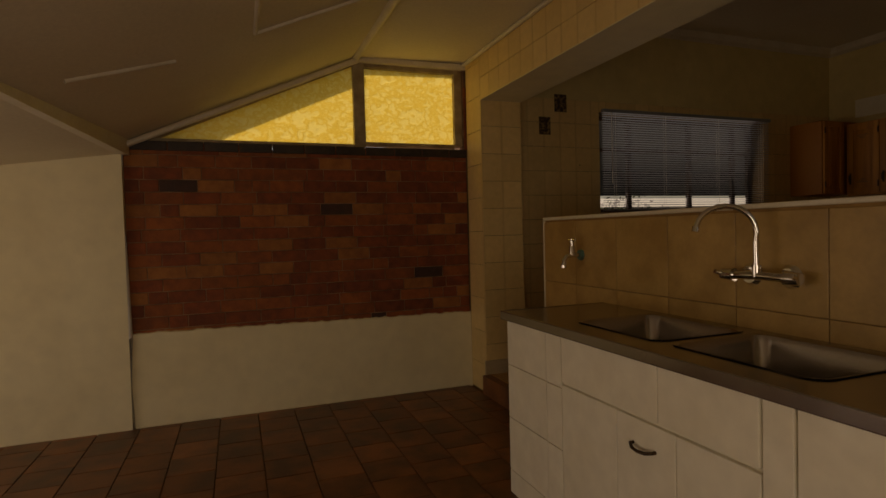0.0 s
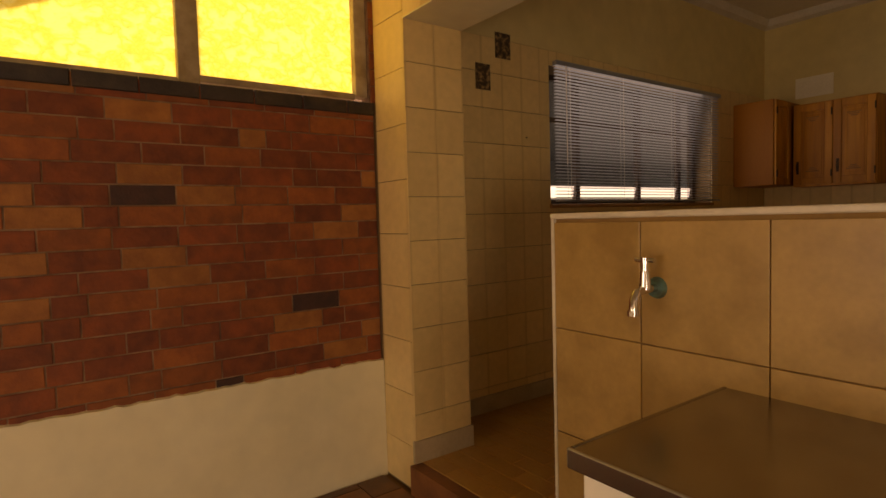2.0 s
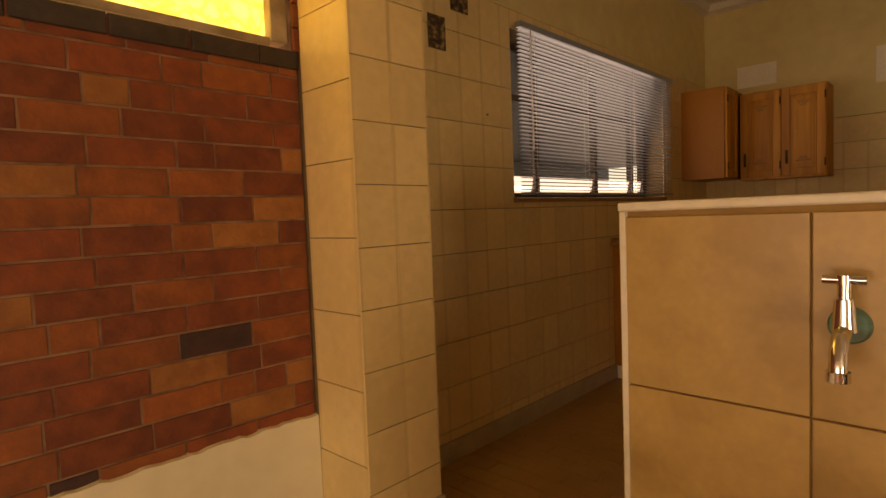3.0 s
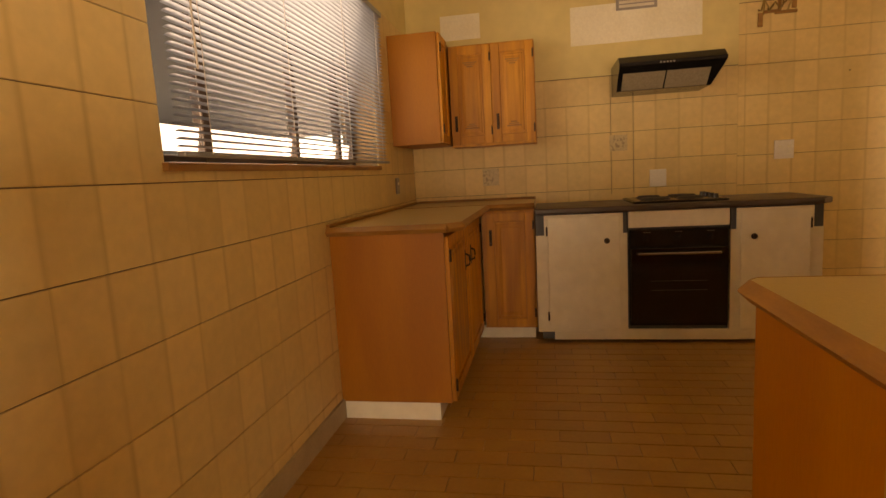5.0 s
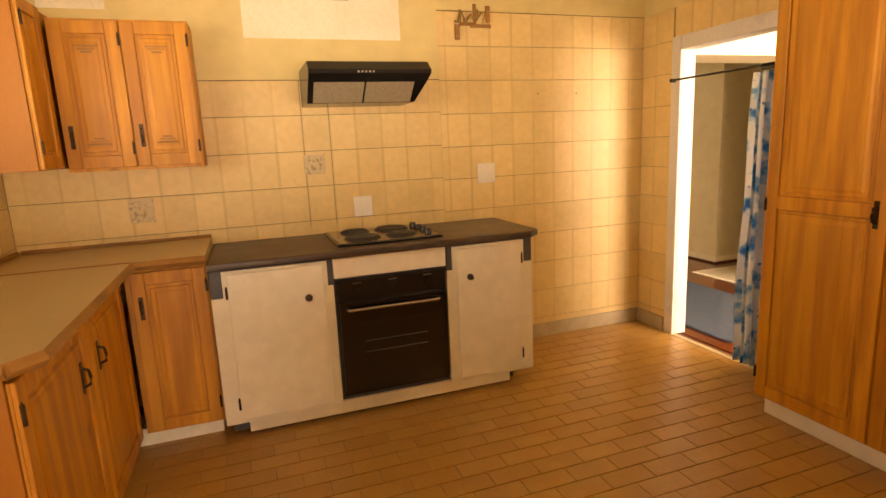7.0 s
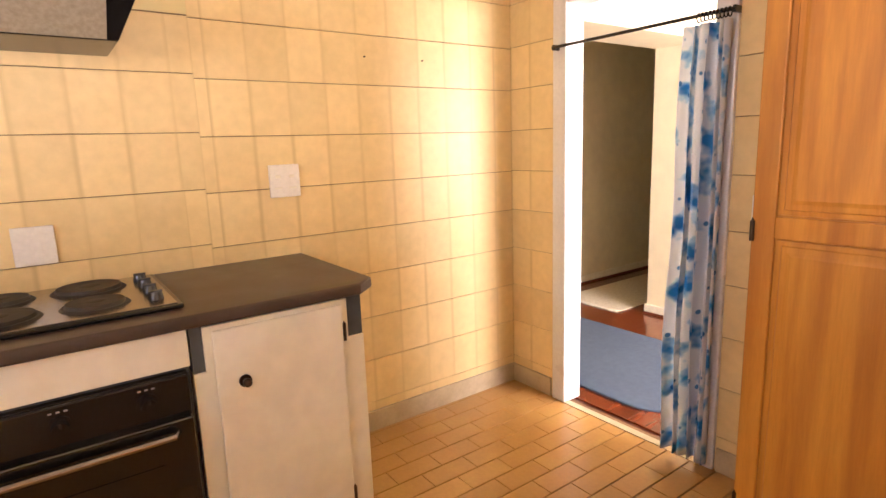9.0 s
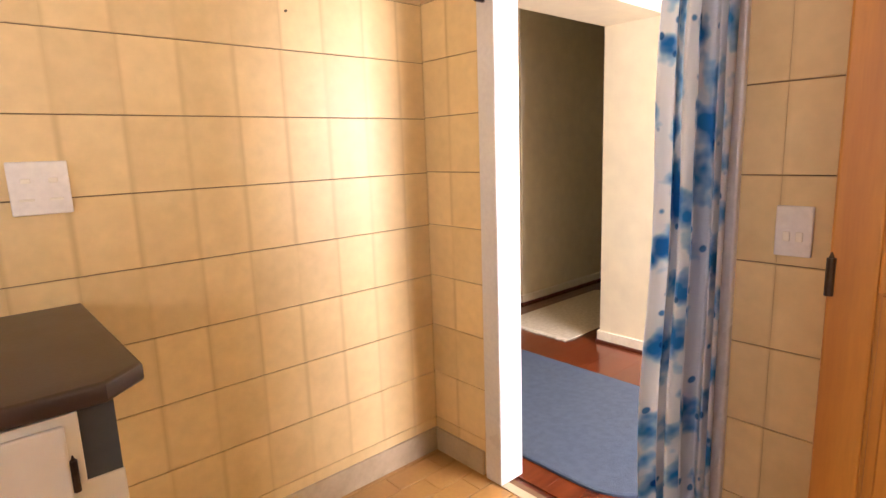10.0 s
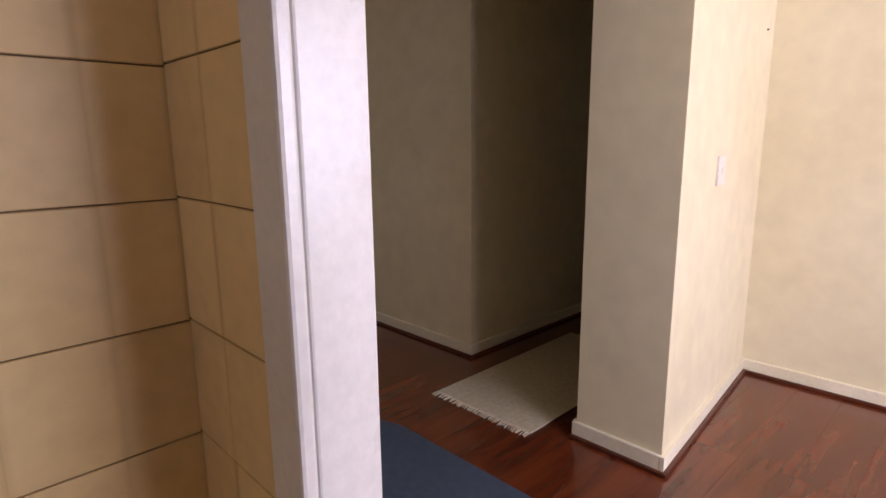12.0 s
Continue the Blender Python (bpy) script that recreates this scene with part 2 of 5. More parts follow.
def amber_glass():
    m = bpy.data.materials.new("amber_patterned_glass")
    m.use_nodes = True
    n, l = m.node_tree.nodes, m.node_tree.links
    n.remove(n["Principled BSDF"])
    tr, gl, mix = n.new("ShaderNodeBsdfTranslucent"), n.new("ShaderNodeBsdfGlossy"), n.new("ShaderNodeMixShader")
    tc, mp, vo = n.new("ShaderNodeTexCoord"), n.new("ShaderNodeMapping"), n.new("ShaderNodeTexVoronoi")
    no, ramp, bp = n.new("ShaderNodeTexNoise"), n.new("ShaderNodeValToRGB"), n.new("ShaderNodeBump")
    mp.inputs["Scale"].default_value = (1, 1, 1.25)
    vo.feature, vo.inputs["Scale"].default_value = "DISTANCE_TO_EDGE", 9
    no.inputs["Scale"].default_value, no.inputs["Detail"].default_value = 13, 4
    mv = n.new("ShaderNodeMix"); mv.data_type = "VECTOR"; mv.inputs["Factor"].default_value = 0.3
    l.new(tc.outputs["Object"], mp.inputs[0])
    l.new(mp.outputs[0], no.inputs["Vector"])
    l.new(mp.outputs[0], mv.inputs["A"]); l.new(no.outputs["Color"], mv.inputs["B"])
    l.new(mv.outputs["Result"], vo.inputs["Vector"])
    ramp.color_ramp.elements[0].color, ramp.color_ramp.elements[0].position = (0.91, 0.77, 0.28, 1), 0.0
    ramp.color_ramp.elements[1].color, ramp.color_ramp.elements[1].position = (0.97, 0.89, 0.46, 1), 0.24
    l.new(vo.outputs["Distance"], ramp.inputs[0])
    l.new(ramp.outputs[0], tr.inputs["Color"])
    bp.inputs["Strength"].default_value, bp.inputs["Distance"].default_value = 0.6, 0.01
    l.new(vo.outputs["Distance"], bp.inputs["Height"])
    for s in (tr, gl):
        l.new(bp.outputs[0], s.inputs["Normal"])
    gl.inputs["Roughness"].default_value = 0.15
    mix.inputs[0].default_value = 0.06
    l.new(tr.outputs[0], mix.inputs[1]); l.new(gl.outputs[0], mix.inputs[2])
    l.new(mix.outputs[0], n["Material Output"].inputs["Surface"])
    return m


def clear_glass():
    m = bpy.data.materials.new("clear_glass")
    m.use_nodes = True
    b = m.node_tree.nodes["Principled BSDF"]
    b.inputs["Transmission Weight"].default_value, b.inputs["Roughness"].default_value = 1.0, 0.02
    b.inputs["IOR"].default_value = 1.05
    return m


def curtain_cloth():
    m = bpy.data.materials.new("blue_flowered_cloth")
    m.use_nodes = True
    n, l = m.node_tree.nodes, m.node_tree.links
    b = n["Principled BSDF"]
    b.inputs["Roughness"].default_value = 0.8
    tc = n.new("ShaderNodeTexCoord")
    big, spots = n.new("ShaderNodeTexNoise"), n.new("ShaderNodeTexVoronoi")
    big.inputs["Scale"].default_value, big.inputs["Detail"].default_value = 7.5, 3
    spots.inputs["Scale"].default_value = 17
    uvm = n.new("ShaderNodeMapping")
    l.new(tc.outputs["UV"], uvm.inputs[0])
    l.new(uvm.outputs[0], big.inputs["Vector"]); l.new(uvm.outputs[0], spots.inputs["Vector"])
    r1 = n.new("ShaderNodeValToRGB")
    r1.color_ramp.elements[0].color, r1.color_ramp.elements[0].position = (0.86, 0.88, 0.92, 1), 0.50
    r1.color_ramp.elements[1].color, r1.color_ramp.elements[1].position = (0.05, 0.31, 0.66, 1), 0.62
    e = r1.color_ramp.elements.new(0.54); e.color = (0.50, 0.68, 0.82, 1)
    r2 = n.new("ShaderNodeValToRGB")
    r2.color_ramp.elements[0].color, r2.color_ramp.elements[0].position = (0.06, 0.30, 0.58, 1), 0.14
    r2.color_ramp.elements[1].color, r2.color_ramp.elements[1].position = (1, 1, 1, 1), 0.20
    l.new(big.outputs[0], r1.inputs[0]); l.new(spots.outputs["Distance"], r2.inputs[0])
    mx = n.new("ShaderNodeMix"); mx.data_type, mx.blend_type = "RGBA", "MULTIPLY"
    mx.inputs["Factor"].default_value = 0.9
    l.new(r1.outputs[0], mx.inputs["A"]); l.new(r2.outputs[0], mx.inputs["B"])
    l.new(mx.outputs["Result"], b.inputs["Base Color"])
    tr, mix = n.new("ShaderNodeBsdfTranslucent"), n.new("ShaderNodeMixShader")
    l.new(mx.outputs["Result"], tr.inputs["Color"])
    mix.inputs[0].default_value = 0.62
    l.new(b.outputs[0], mix.inputs[1]); l.new(tr.outputs[0], mix.inputs[2])
    l.new(mix.outputs[0], n["Material Output"].inputs["Surface"])
    return m


M_AMBER, M_GLASS, M_CLOTH = amber_glass(), clear_glass(), curtain_cloth()

# ---- builders ----
def put_box(bm, x0, x1, y0, y1, z0, z1, bevel=0.0, m=None):
    x0, x1, y0, y1, z0, z1 = min(x0, x1), max(x0, x1), min(y0, y1), max(y0, y1), min(z0, z1), max(z0, z1)
    vs = [bm.verts.new(((x1 if i & 1 else x0), (y1 if i & 2 else y0), (z1 if i & 4 else z0))) for i in range(8)]
    fs = [bm.faces.new([vs[i] for i in q]) for q in ((0, 2, 3, 1), (4, 5, 7, 6), (0, 1, 5, 4), (2, 6, 7, 3), (0, 4, 6, 2), (1, 3, 7, 5))]
    if bevel:
        es = list({e for f in fs for e in f.edges})
        r = bmesh.ops.bevel(bm, geom=es, offset=bevel, segments=2, affect="EDGES", profile=0.5)
        vs = list({v for f in r["faces"] for v in f.verts} | {v for v in vs if v.is_valid})
    if m is not None:
        bmesh.ops.transform(bm, matrix=m, verts=vs)
    return vs


def put_cyl(bm, a, b, r, r2=None, seg=20):
    a, b = Vector(a), Vector(b)
    d = b - a
    m = Matrix.Translation((a + b) / 2) @ d.to_track_quat("Z", "Y").to_matrix().to_4x4()
    bmesh.ops.create_cone(bm, cap_ends=True, segments=seg, radius1=r, radius2=r if r2 is None else r2, depth=d.length, matrix=m)


def put_tube(bm, pts, r, seg=12):
    """A bent round tube through the points."""
    pts = [Vector(p) for p in pts]
    rings = []
    for i, p in enumerate(pts):
        d = (pts[min(i + 1, len(pts) - 1)] - pts[max(i - 1, 0)]).normalized()
        q = d.to_track_quat("Z", "Y")
        rings.append([bm.verts.new(p + q @ Vector((r * math.cos(a), r * math.sin(a), 0))) for a in (2 * math.pi * k / seg for k in range(seg))])
    for u, v in zip(rings, rings[1:]):
        for k in range(seg):
            bm.faces.new((u[k], u[(k + 1) % seg], v[(k + 1) % seg], v[k]))
    bm.faces.new(rings[0][::-1]); bm.faces.new(rings[-1])


def finish(bm, name, material, smooth=False):
    bmesh.ops.recalc_face_normals(bm, faces=bm.faces)
    me = bpy.data.meshes.new(name)
    bm.to_mesh(me)
    bm.free()
    me.materials.append(material)
    if smooth:
        me.shade_smooth()
        me.set_sharp_from_angle(angle=radians(35))
    return me


def part(name, bm, material, parent, label="", smooth=False):
    ob = new(name, finish(bm, name, material, smooth))
    if parent is not None:
        ob.parent = parent
        base = parent.matrix_basis if parent.parent is None else parent.parent.matrix_basis @ parent.matrix_parent_inverse @ parent.matrix_basis
        ob.matrix_parent_inverse = base.inverted()
    if label:
        ob["label"] = label
    return ob


def box_part(name, b, material, parent, label="", bevel=0.0):
    bm = bmesh.new()
    put_box(bm, *b, bevel=bevel)
    return part(name, bm, material, parent, label)


def thing(name, at, label, category, group="", kind=""):
    e = new(name)
    e.empty_display_size = 0.1
    e.matrix_basis = Matrix.Translation(at)
    return tagged(e, label, category, group, kind)


def structure(name, boxes, material, label, category):
    bm = bmesh.new()
    for b in boxes:
        put_box(bm, *b)
    return tagged(part(name, bm, material, None), label, category, kind="structure")


FACE = {"S": 0, "W": -90, "N": 180, "E": 90}


def facing(side, x, y, z):
    """Local x to the viewer's right, z up, -y out of the face."""
    return pose(x, y, z, 0, 0, FACE[side])


PIECES = {}


def piece(name, w, h, d, chamfer, material, parent, m, side=None):
    """One tile or brick, w wide (x), h high (z), standing d proud (-y) of its wall; side: chamfer of its upright edges."""
    e = chamfer if side is None else side
    key = (name, round(w, 3), round(h, 3), d, e, material.name)
    if key not in PIECES:
        me = bpy.data.meshes.new(name)
        a, b, c = w / 2, h / 2, chamfer
        vs = [(-a, 0, -b), (a, 0, -b), (a, 0, b), (-a, 0, b), (-a, -d + c, -b), (a, -d + c, -b), (a, -d + c, b), (-a, -d + c, b),
              (-a + e, -d, -b + c), (a - e, -d, -b + c), (a - e, -d, b - c), (-a + e, -d, b - c)]
        fs = [(8, 9, 10, 11)] + [(i + 4, (i + 1) % 4 + 4, (i + 1) % 4 + 8, i + 8) for i in range(4)] + [(i, (i + 1) % 4, (i + 1) % 4 + 4, i + 4) for i in range(4)]
        me.from_pydata(vs, [], fs)
        me.materials.append(material)
        PIECES[key] = me
    ob = new(name, PIECES[key])
    ob.parent = parent
    ob.matrix_basis = m
    return ob


def cut(rects, hole):
    """Rectangles (u0, u1, v0, v1) with a hole taken out."""
    out = []
    a0, a1, b0, b1 = hole
    for u0, u1, v0, v1 in rects:
        if u1 <= a0 or u0 >= a1 or v1 <= b0 or v0 >= b1:
            out.append((u0, u1, v0, v1))
            continue
        if u0 < a0:
            out.append((u0, a0, v0, v1))
        if u1 > a1:
            out.append((a1, u1, v0, v1))
        m0, m1 = max(u0, a0), min(u1, a1)
        if v0 < b0:
            out.append((m0, m1, v0, b0))
        if v1 > b1:
            out.append((m0, m1, b1, v1))
    return [r for r in out if r[1] - r[0] > 0.012 and r[3] - r[2] > 0.012]


def tile_wall(parent, side, origin, umax, vmin, vmax, tw, th, u_off, v_off, material, holes=(), d=0.006, joint=0.003, name="tile", upright=0.0008, arris=None):
    """Tiles on a wall face; u runs to the viewer's right from origin, v is the height."""
    m = facing(side, *origin)
    n = 0
    u = u_off - tw * math.ceil(u_off / tw)
    while u < umax:
        v = v_off - th * math.ceil((v_off - vmin) / th)
        while v < vmax:
            r = [(max(u, 0), min(u + tw, umax), max(v, vmin), min(v + th, vmax))]
            if r[0][1] - r[0][0] > 0.012 and r[0][3] - r[0][2] > 0.012:
                for h in holes:
                    r = cut(r, h)
                for u0, u1, v0, v1 in r:
                    piece(name, u1 - u0 - (joint if joint > 0.0035 else upright), v1 - v0 - joint, d, 0.0012, material, parent,
                          m @ Matrix.Translation(((u0 + u1) / 2, 0, (v0 + v1) / 2)), arris)
                    n += 1
            v += th
        u += tw
    return n

# ---- plan (metres) ----
KZ, KC = 0.145, 3.08          # kitchen floor and ceiling
EX, SY, NY = 4.26, -3.905, 0.02  # kitchen's east, south and north wall faces
TH, TW, V0 = 0.208, 0.16, 0.29   # wall tile pitch and first joint
WX0, WX1, WZ0, WZ1 = 1.30, 3.29, 1.385, 2.275  # kitchen window opening
DX0, DX1, DZ = 3.17, 3.87, 2.09  # doorway to the hall

# ---- large structure ----
ground = structure("ground", [(-60, 60, -60, 60, -0.35, -0.25)], M_PAVE, "pale paved yard around the house", "ground")
floor_1 = structure("floor_1", [(-4.7, 0.02, -5.6, 0.2, -0.2, -0.012)], M_FLOORGROUT, "brown quarry tiled floor of the lean-to room", "floor")
floor_2 = structure("floor_2", [(0.02, EX + 0.1, SY - 0.06, 0.1, -0.2, KZ - 0.008)], M_FLOORGROUT, "ochre brick-bond tiled kitchen floor", "floor")
floor_3 = structure("floor_3", [(0.9, 8.0, -9.6, SY - 0.06, -0.2, KZ - 0.008)], M_DARKTRIM, "glossy red-brown laminate floor of the hall", "floor")

# lean-to room: brick gable with amber glazing, plaster below
gable = structure("wall_gable", [(-2.44, 0.0, 0.0045, 0.20, -0.1, 1.86), (-0.02, 0.0, 0.0045, 0.20, 1.86, 2.75)], M_MORTAR, "brown brick gable wall panel above cream plaster", "wall")
bm = bmesh.new()
# triangle of wall between window head and roof
xs = [(-2.44, 1.935), (-0.86, 2.61), (0.0, 2.64), (0.0, 3.0), (-2.44, 3.0)]
lo = [bm.verts.new((x, 0.03, z)) for x, z in xs]
hi = [bm.verts.new((x, 0.20, z)) for x, z in xs]
bm.faces.new(lo); bm.faces.new(hi[::-1])
for i in range(len(xs)):
    bm.faces.new((lo[i], lo[(i + 1) % 5], hi[(i + 1) % 5], hi[i]))
tagged(part("wall_gable_top", bm, M_PLASTER, None), "cream painted gable top above the amber window", "wall", kind="structure")
bm = bmesh.new()
# plaster apron with a ragged top edge
random.seed(4)
top, n = [], 90
for i in range(n + 1):
    x = -2.44 + 2.44 * i / n
    top.append((x, 0.625 - 0.012 * (i / n) * 2.5 + random.uniform(-0.006, 0.004)))
fr = [bm.verts.new((x, -0.018, z)) for x, z in top]
bk = [bm.verts.new((x, 0.012, z + 0.006)) for x, z in top]
fl = [bm.verts.new((x, -0.022, -0.05)) for x, z in top]
for i in range(n):
    bm.faces.new((fl[i], fl[i + 1], fr[i + 1], fr[i])); bm.faces.new((fr[i], fr[i + 1], bk[i + 1], bk[i]))
tagged(part("wall_apron", bm, M_PLASTER, None), "cream plaster apron below the bricks with a ragged top", "wall", kind="structure")
structure("wall_north_west", [(-4.7, -2.44, -0.05, 0.2, -0.1, 2.3)], M_PLASTER, "cream plastered wall beside the brick panel", "wall")
structure("wall_west", [(-4.75, -4.6, -5.6, -3.0, -0.1, 2.2), (-4.75, -4.6, -0.5, 0.2, -0.1, 2.2), (-4.75, -4.6, -3.0, -0.5, -0.1, 0.4), (-4.75, -4.6, -3.0, -0.5, 1.48, 2.2)], M_PLASTER, "cream plastered wall with a wide glazed opening", "wall")
# low opening cut for the added south fill lamp
structure("wall_south", [(-4.75, -3.25, -5.75, -5.6, -0.1, 3.2), (-1.75, 0.0, -5.75, -5.6, -0.1, 3.2), (-3.25, -1.75, -5.75, -5.6, 1.25, 3.2), (-3.25, -1.75, -5.75, -5.6, -0.1, 0.25)], M_PLASTER, "cream plastered end wall of the lean-to", "wall")
win3 = thing("window_3", (-4.66, -1.75, 0.4), "wide white framed window of the lean-to room", "window", kind="structure")
for y in (-3.0, -1.77, -0.55):
    box_part("window_frame", (-4.70, -4.65, y, y + 0.05, 0.4, 1.48), M_WHITE, win3, bevel=0.004)

# lean-to roof boards: steep slope, flat strip, lower slope beyond the beam
def slab(name, xz, y0, y1, t, material, label, xz0=None):
    bm = bmesh.new()
    ring = [(x, z) for x, z in xz] + [(x, z + t) for x, z in reversed(xz)]
    xz0 = xz0 or xz
    ring0 = [(x, z) for x, z in xz0] + [(x, z + t) for x, z in reversed(xz0)]
    a = [bm.verts.new((x, y0, z)) for x, z in ring0]
    b = [bm.verts.new((x, y1, z)) for x, z in ring]
    bm.faces.new(a); bm.faces.new(b[::-1])
    for i in range(len(ring)):
        j = (i + 1) % len(ring)
        bm.faces.new((a[i], a[j], b[j], b[i]))
    return tagged(part(name, bm, material, None), label, "ceiling", kind="structure")


def roof_z(x):
    return 2.565 + 0.435 * (x + 0.88) if x < -0.88 else 2.565 + 0.03 * (x + 0.88)


slab("ceiling_1", [(-2.44, roof_z(-2.44)), (-0.88, 2.565), (0.0, roof_z(0.0))], -5.7, 0.03, 0.06, M_CEIL, "sloping cream ceiling boards of the lean-to",
     [(-2.90, roof_z(-2.90)), (-0.88, 2.565), (0.0, roof_z(0.0))])
slab("ceiling_2", [(-4.75, 1.50), (-2.46, 1.80)], -5.7, 0.0, 0.06, M_CEIL, "lower sloping cream ceiling beyond the beam",
     [(-4.75, 1.50), (-2.95, 1.80)])
slab("beam_eaves", [(-2.49, 1.80), (-2.40, 1.80)], -5.7, 0.0, 0.13, M_TRIM, "cream boxed beam along the foot of the slope",
     [(-3.02, 1.80), (-2.93, 1.80)])
bm = bmesh.new()
put_cyl(bm, (-0.88, -5.6, 2.558), (-0.88, 0.02, 2.558), 0.028)
tagged(part("trim_ridge", bm, M_TRIM, None, smooth=True), "cream half-round cover strip along the crease", "trim", kind="structure")
bm = bmesh.new()
for y in (-2.35, -3.5):
    put_tube(bm, [(-2.40, y, roof_z(-2.40) - 0.002), (-0.9, y, roof_z(-0.9) - 0.002)], 0.016)
put_tube(bm, [(-2.0, -1.25, roof_z(-2.0)), (-2.40, -1.45, roof_z(-2.4))], 0.014)
put_tube(bm, [(-1.64, -2.3, roof_z(-1.64)), (-1.64, -1.28, roof_z(-1.64)), (-0.92, -1.28, roof_z(-0.92))], 0.014)
tagged(part("trim_battens", bm, M_TRIM, None, smooth=True), "cream cover strips over the ceiling board joints", "trim", kind="structure")
structure("trim_gable", [(-0.86, 0.0, -0.02, 0.03, 2.535, 2.575)], M_TRIM, "cream strip along the top of the gable", "trim")
bm = bmesh.new()
put_tube(bm, [(-2.42, -0.03, roof_z(-2.42) - 0.03), (-0.88, -0.03, 2.535)], 0.022)
put_tube(bm, [(-0.015, -5.6, 2.57), (-0.015, 0.0, 2.57)], 0.016)
tagged(part("trim_slope", bm, M_TRIM, None, smooth=True), "cream rounded strip where slope meets gable", "trim", kind="structure")
bm = bmesh.new()
put_tube(bm, [(-2.445, -0.03, -0.01), (-2.44, -0.03, 0.6), (-2.452, -0.03, 1.2), (-2.45, -0.03, 1.85)], 0.02)
tagged(part("trim_corner", bm, M_WHITE, None, smooth=True), "white painted corner strip beside the bricks", "trim", kind="structure")

# eaves board added outside, unseen, to shade the upper edge of the amber glass
bm = bmesh.new()
ring = [(-2.36, 1.91), (-0.87, 2.575), (-0.87, 2.545), (-2.29, 1.91)]
near_, far_ = [bm.verts.new((x, 0.10, z)) for x, z in ring], [bm.verts.new((x, 0.20, z)) for x, z in ring]
bm.faces.new(near_); bm.faces.new(far_[::-1])
for i in range(4):
    bm.faces.new((near_[i], near_[(i + 1) % 4], far_[(i + 1) % 4], far_[i]))
tagged(part("trim_eaves", bm, M_TRIM, None), "painted eaves board added outside to shade the amber window", "trim", kind="structure")

# amber window
win1 = thing("window_1", (-1.1, 0.05, 1.93), "amber patterned glass gable window in a painted frame", "window", kind="structure")


def pane(name, ring, y, material, parent, label=""):
    bm = bmesh.new()
    a = [bm.verts.new((x, y, z)) for x, z in ring]
    b = [bm.verts.new((x, y + 0.004, z)) for x, z in ring]
    bm.faces.new(a); bm.faces.new(b[::-1])
    for i in range(len(ring)):
        j = (i + 1) % len(ring)
        bm.faces.new((a[i], a[j], b[j], b[i]))
    return part(name, bm, material, parent, label)


pane("pane", [(-2.30, 1.925), (-0.89, 1.93), (-0.89, 2.56)], 0.06, M_AMBER, win1)
pane("pane", [(-0.82, 1.94), (-0.06, 1.95), (-0.06, 2.54), (-0.82, 2.53)], 0.06, M_AMBER, win1)
for b in ((-0.90, -0.815, 0.02, 0.09, 1.90, 2.56), (-0.085, -0.02, 0.02, 0.09, 1.93, 2.56), (-0.815, -0.085, 0.022, 0.088, 2.505, 2.56),
          (-2.40, -0.90, 0.03, 0.09, 1.895, 1.925), (-0.815, -0.085, 0.03, 0.09, 1.915, 1.945)):
    box_part("window_frame", b, M_AMBERFRAME, win1, bevel=0.004)
bm = bmesh.new()
put_tube(bm, [(-2.36, 0.055, 1.905), (-0.89, 0.055, 2.555)], 0.035)
part("window_frame", bm, M_AMBERFRAME, win1)

# partition: pillar, tiled beam, step
pillar = structure("wall_pillar", [(0.006, 0.334, -0.294, 0.2, -0.1, 3.2)], M_GROUT, "cream tiled pillar at the kitchen opening", "wall")
beam = structure("wall_beam", [(0.006, 0.334, -5.6, -0.294, 2.241, 3.2)], M_GROUT, "cream tiled beam over the kitchen opening", "wall")
structure("beam_soffit", [(0.0, 0.34, -5.6, -0.294, 2.232, 2.241)], M_PLASTER, "plain cream underside of the tiled beam", "beam")
structure("step", [(-0.035, 0.03, -1.2, -0.30, -0.1, KZ - 0.004)], M_QUARRY, "brown tiled step up into the kitchen", "step")
structure("trim_pillar_base", [(-0.012, 0.345, -0.312, -0.294, KZ, KZ + 0.105)], M_SKIRT, "grey stone skirting round the pillar foot", "trim")

half = structure("wall_half", [(-0.012, 0.33, -5.6, -1.212, -0.1, 1.295)], M_GROUT_B, "ochre tiled half-height partition wall", "wall")
bm = bmesh.new()
put_box(bm, -0.022, 0.342, -5.6, -1.205, 1.295, 1.314, bevel=0.005)
tagged(part("cap_half_wall", bm, M_TRIM, None), "cream capping on the half-height wall", "capping", kind="structure")
structure("trim_half_corner", [(-0.024, -0.012, -1.224, -1.212, 0, 1.295)], M_TRIM, "cream plastic tile trim on the wall end", "trim")

# kitchen walls
wall_n = structure("wall_north", [(0.334, WX0, NY + 0.006, 0.24, 0, KC), (WX1, EX + 0.2, NY + 0.006, 0.24, 0, KC), (WX0, WX1, NY + 0.006, 0.24, 0, WZ0), (WX0, WX1, NY + 0.006, 0.24, WZ1, KC)], M_GROUT, "cream tiled kitchen wall with the window", "wall")
wall_e = structure("wall_east", [(EX + 0.006, EX + 0.2, SY - 0.1, NY + 0.006, 0, KC)], M_GROUT, "cream tiled kitchen wall behind the stove", "wall")
wall_s = structure("wall_south_kitchen", [(DX1 + 0.02, EX + 0.006, SY - 0.09, SY - 0.006, 0, KC), (0.9, DX0 - 0.02, SY - 0.09, SY - 0.006, 0, KC), (DX0 - 0.02, DX1 + 0.02, SY - 0.09, SY - 0.006, DZ + 0.02, KC)], M_GROUT, "cream tiled kitchen wall with the hall doorway", "wall")
structure("ceiling_3", [(0.0, EX + 0.2, SY - 0.1, 0.24, KC, KC + 0.1)], M_CEIL, "plain cream kitchen ceiling", "ceiling")
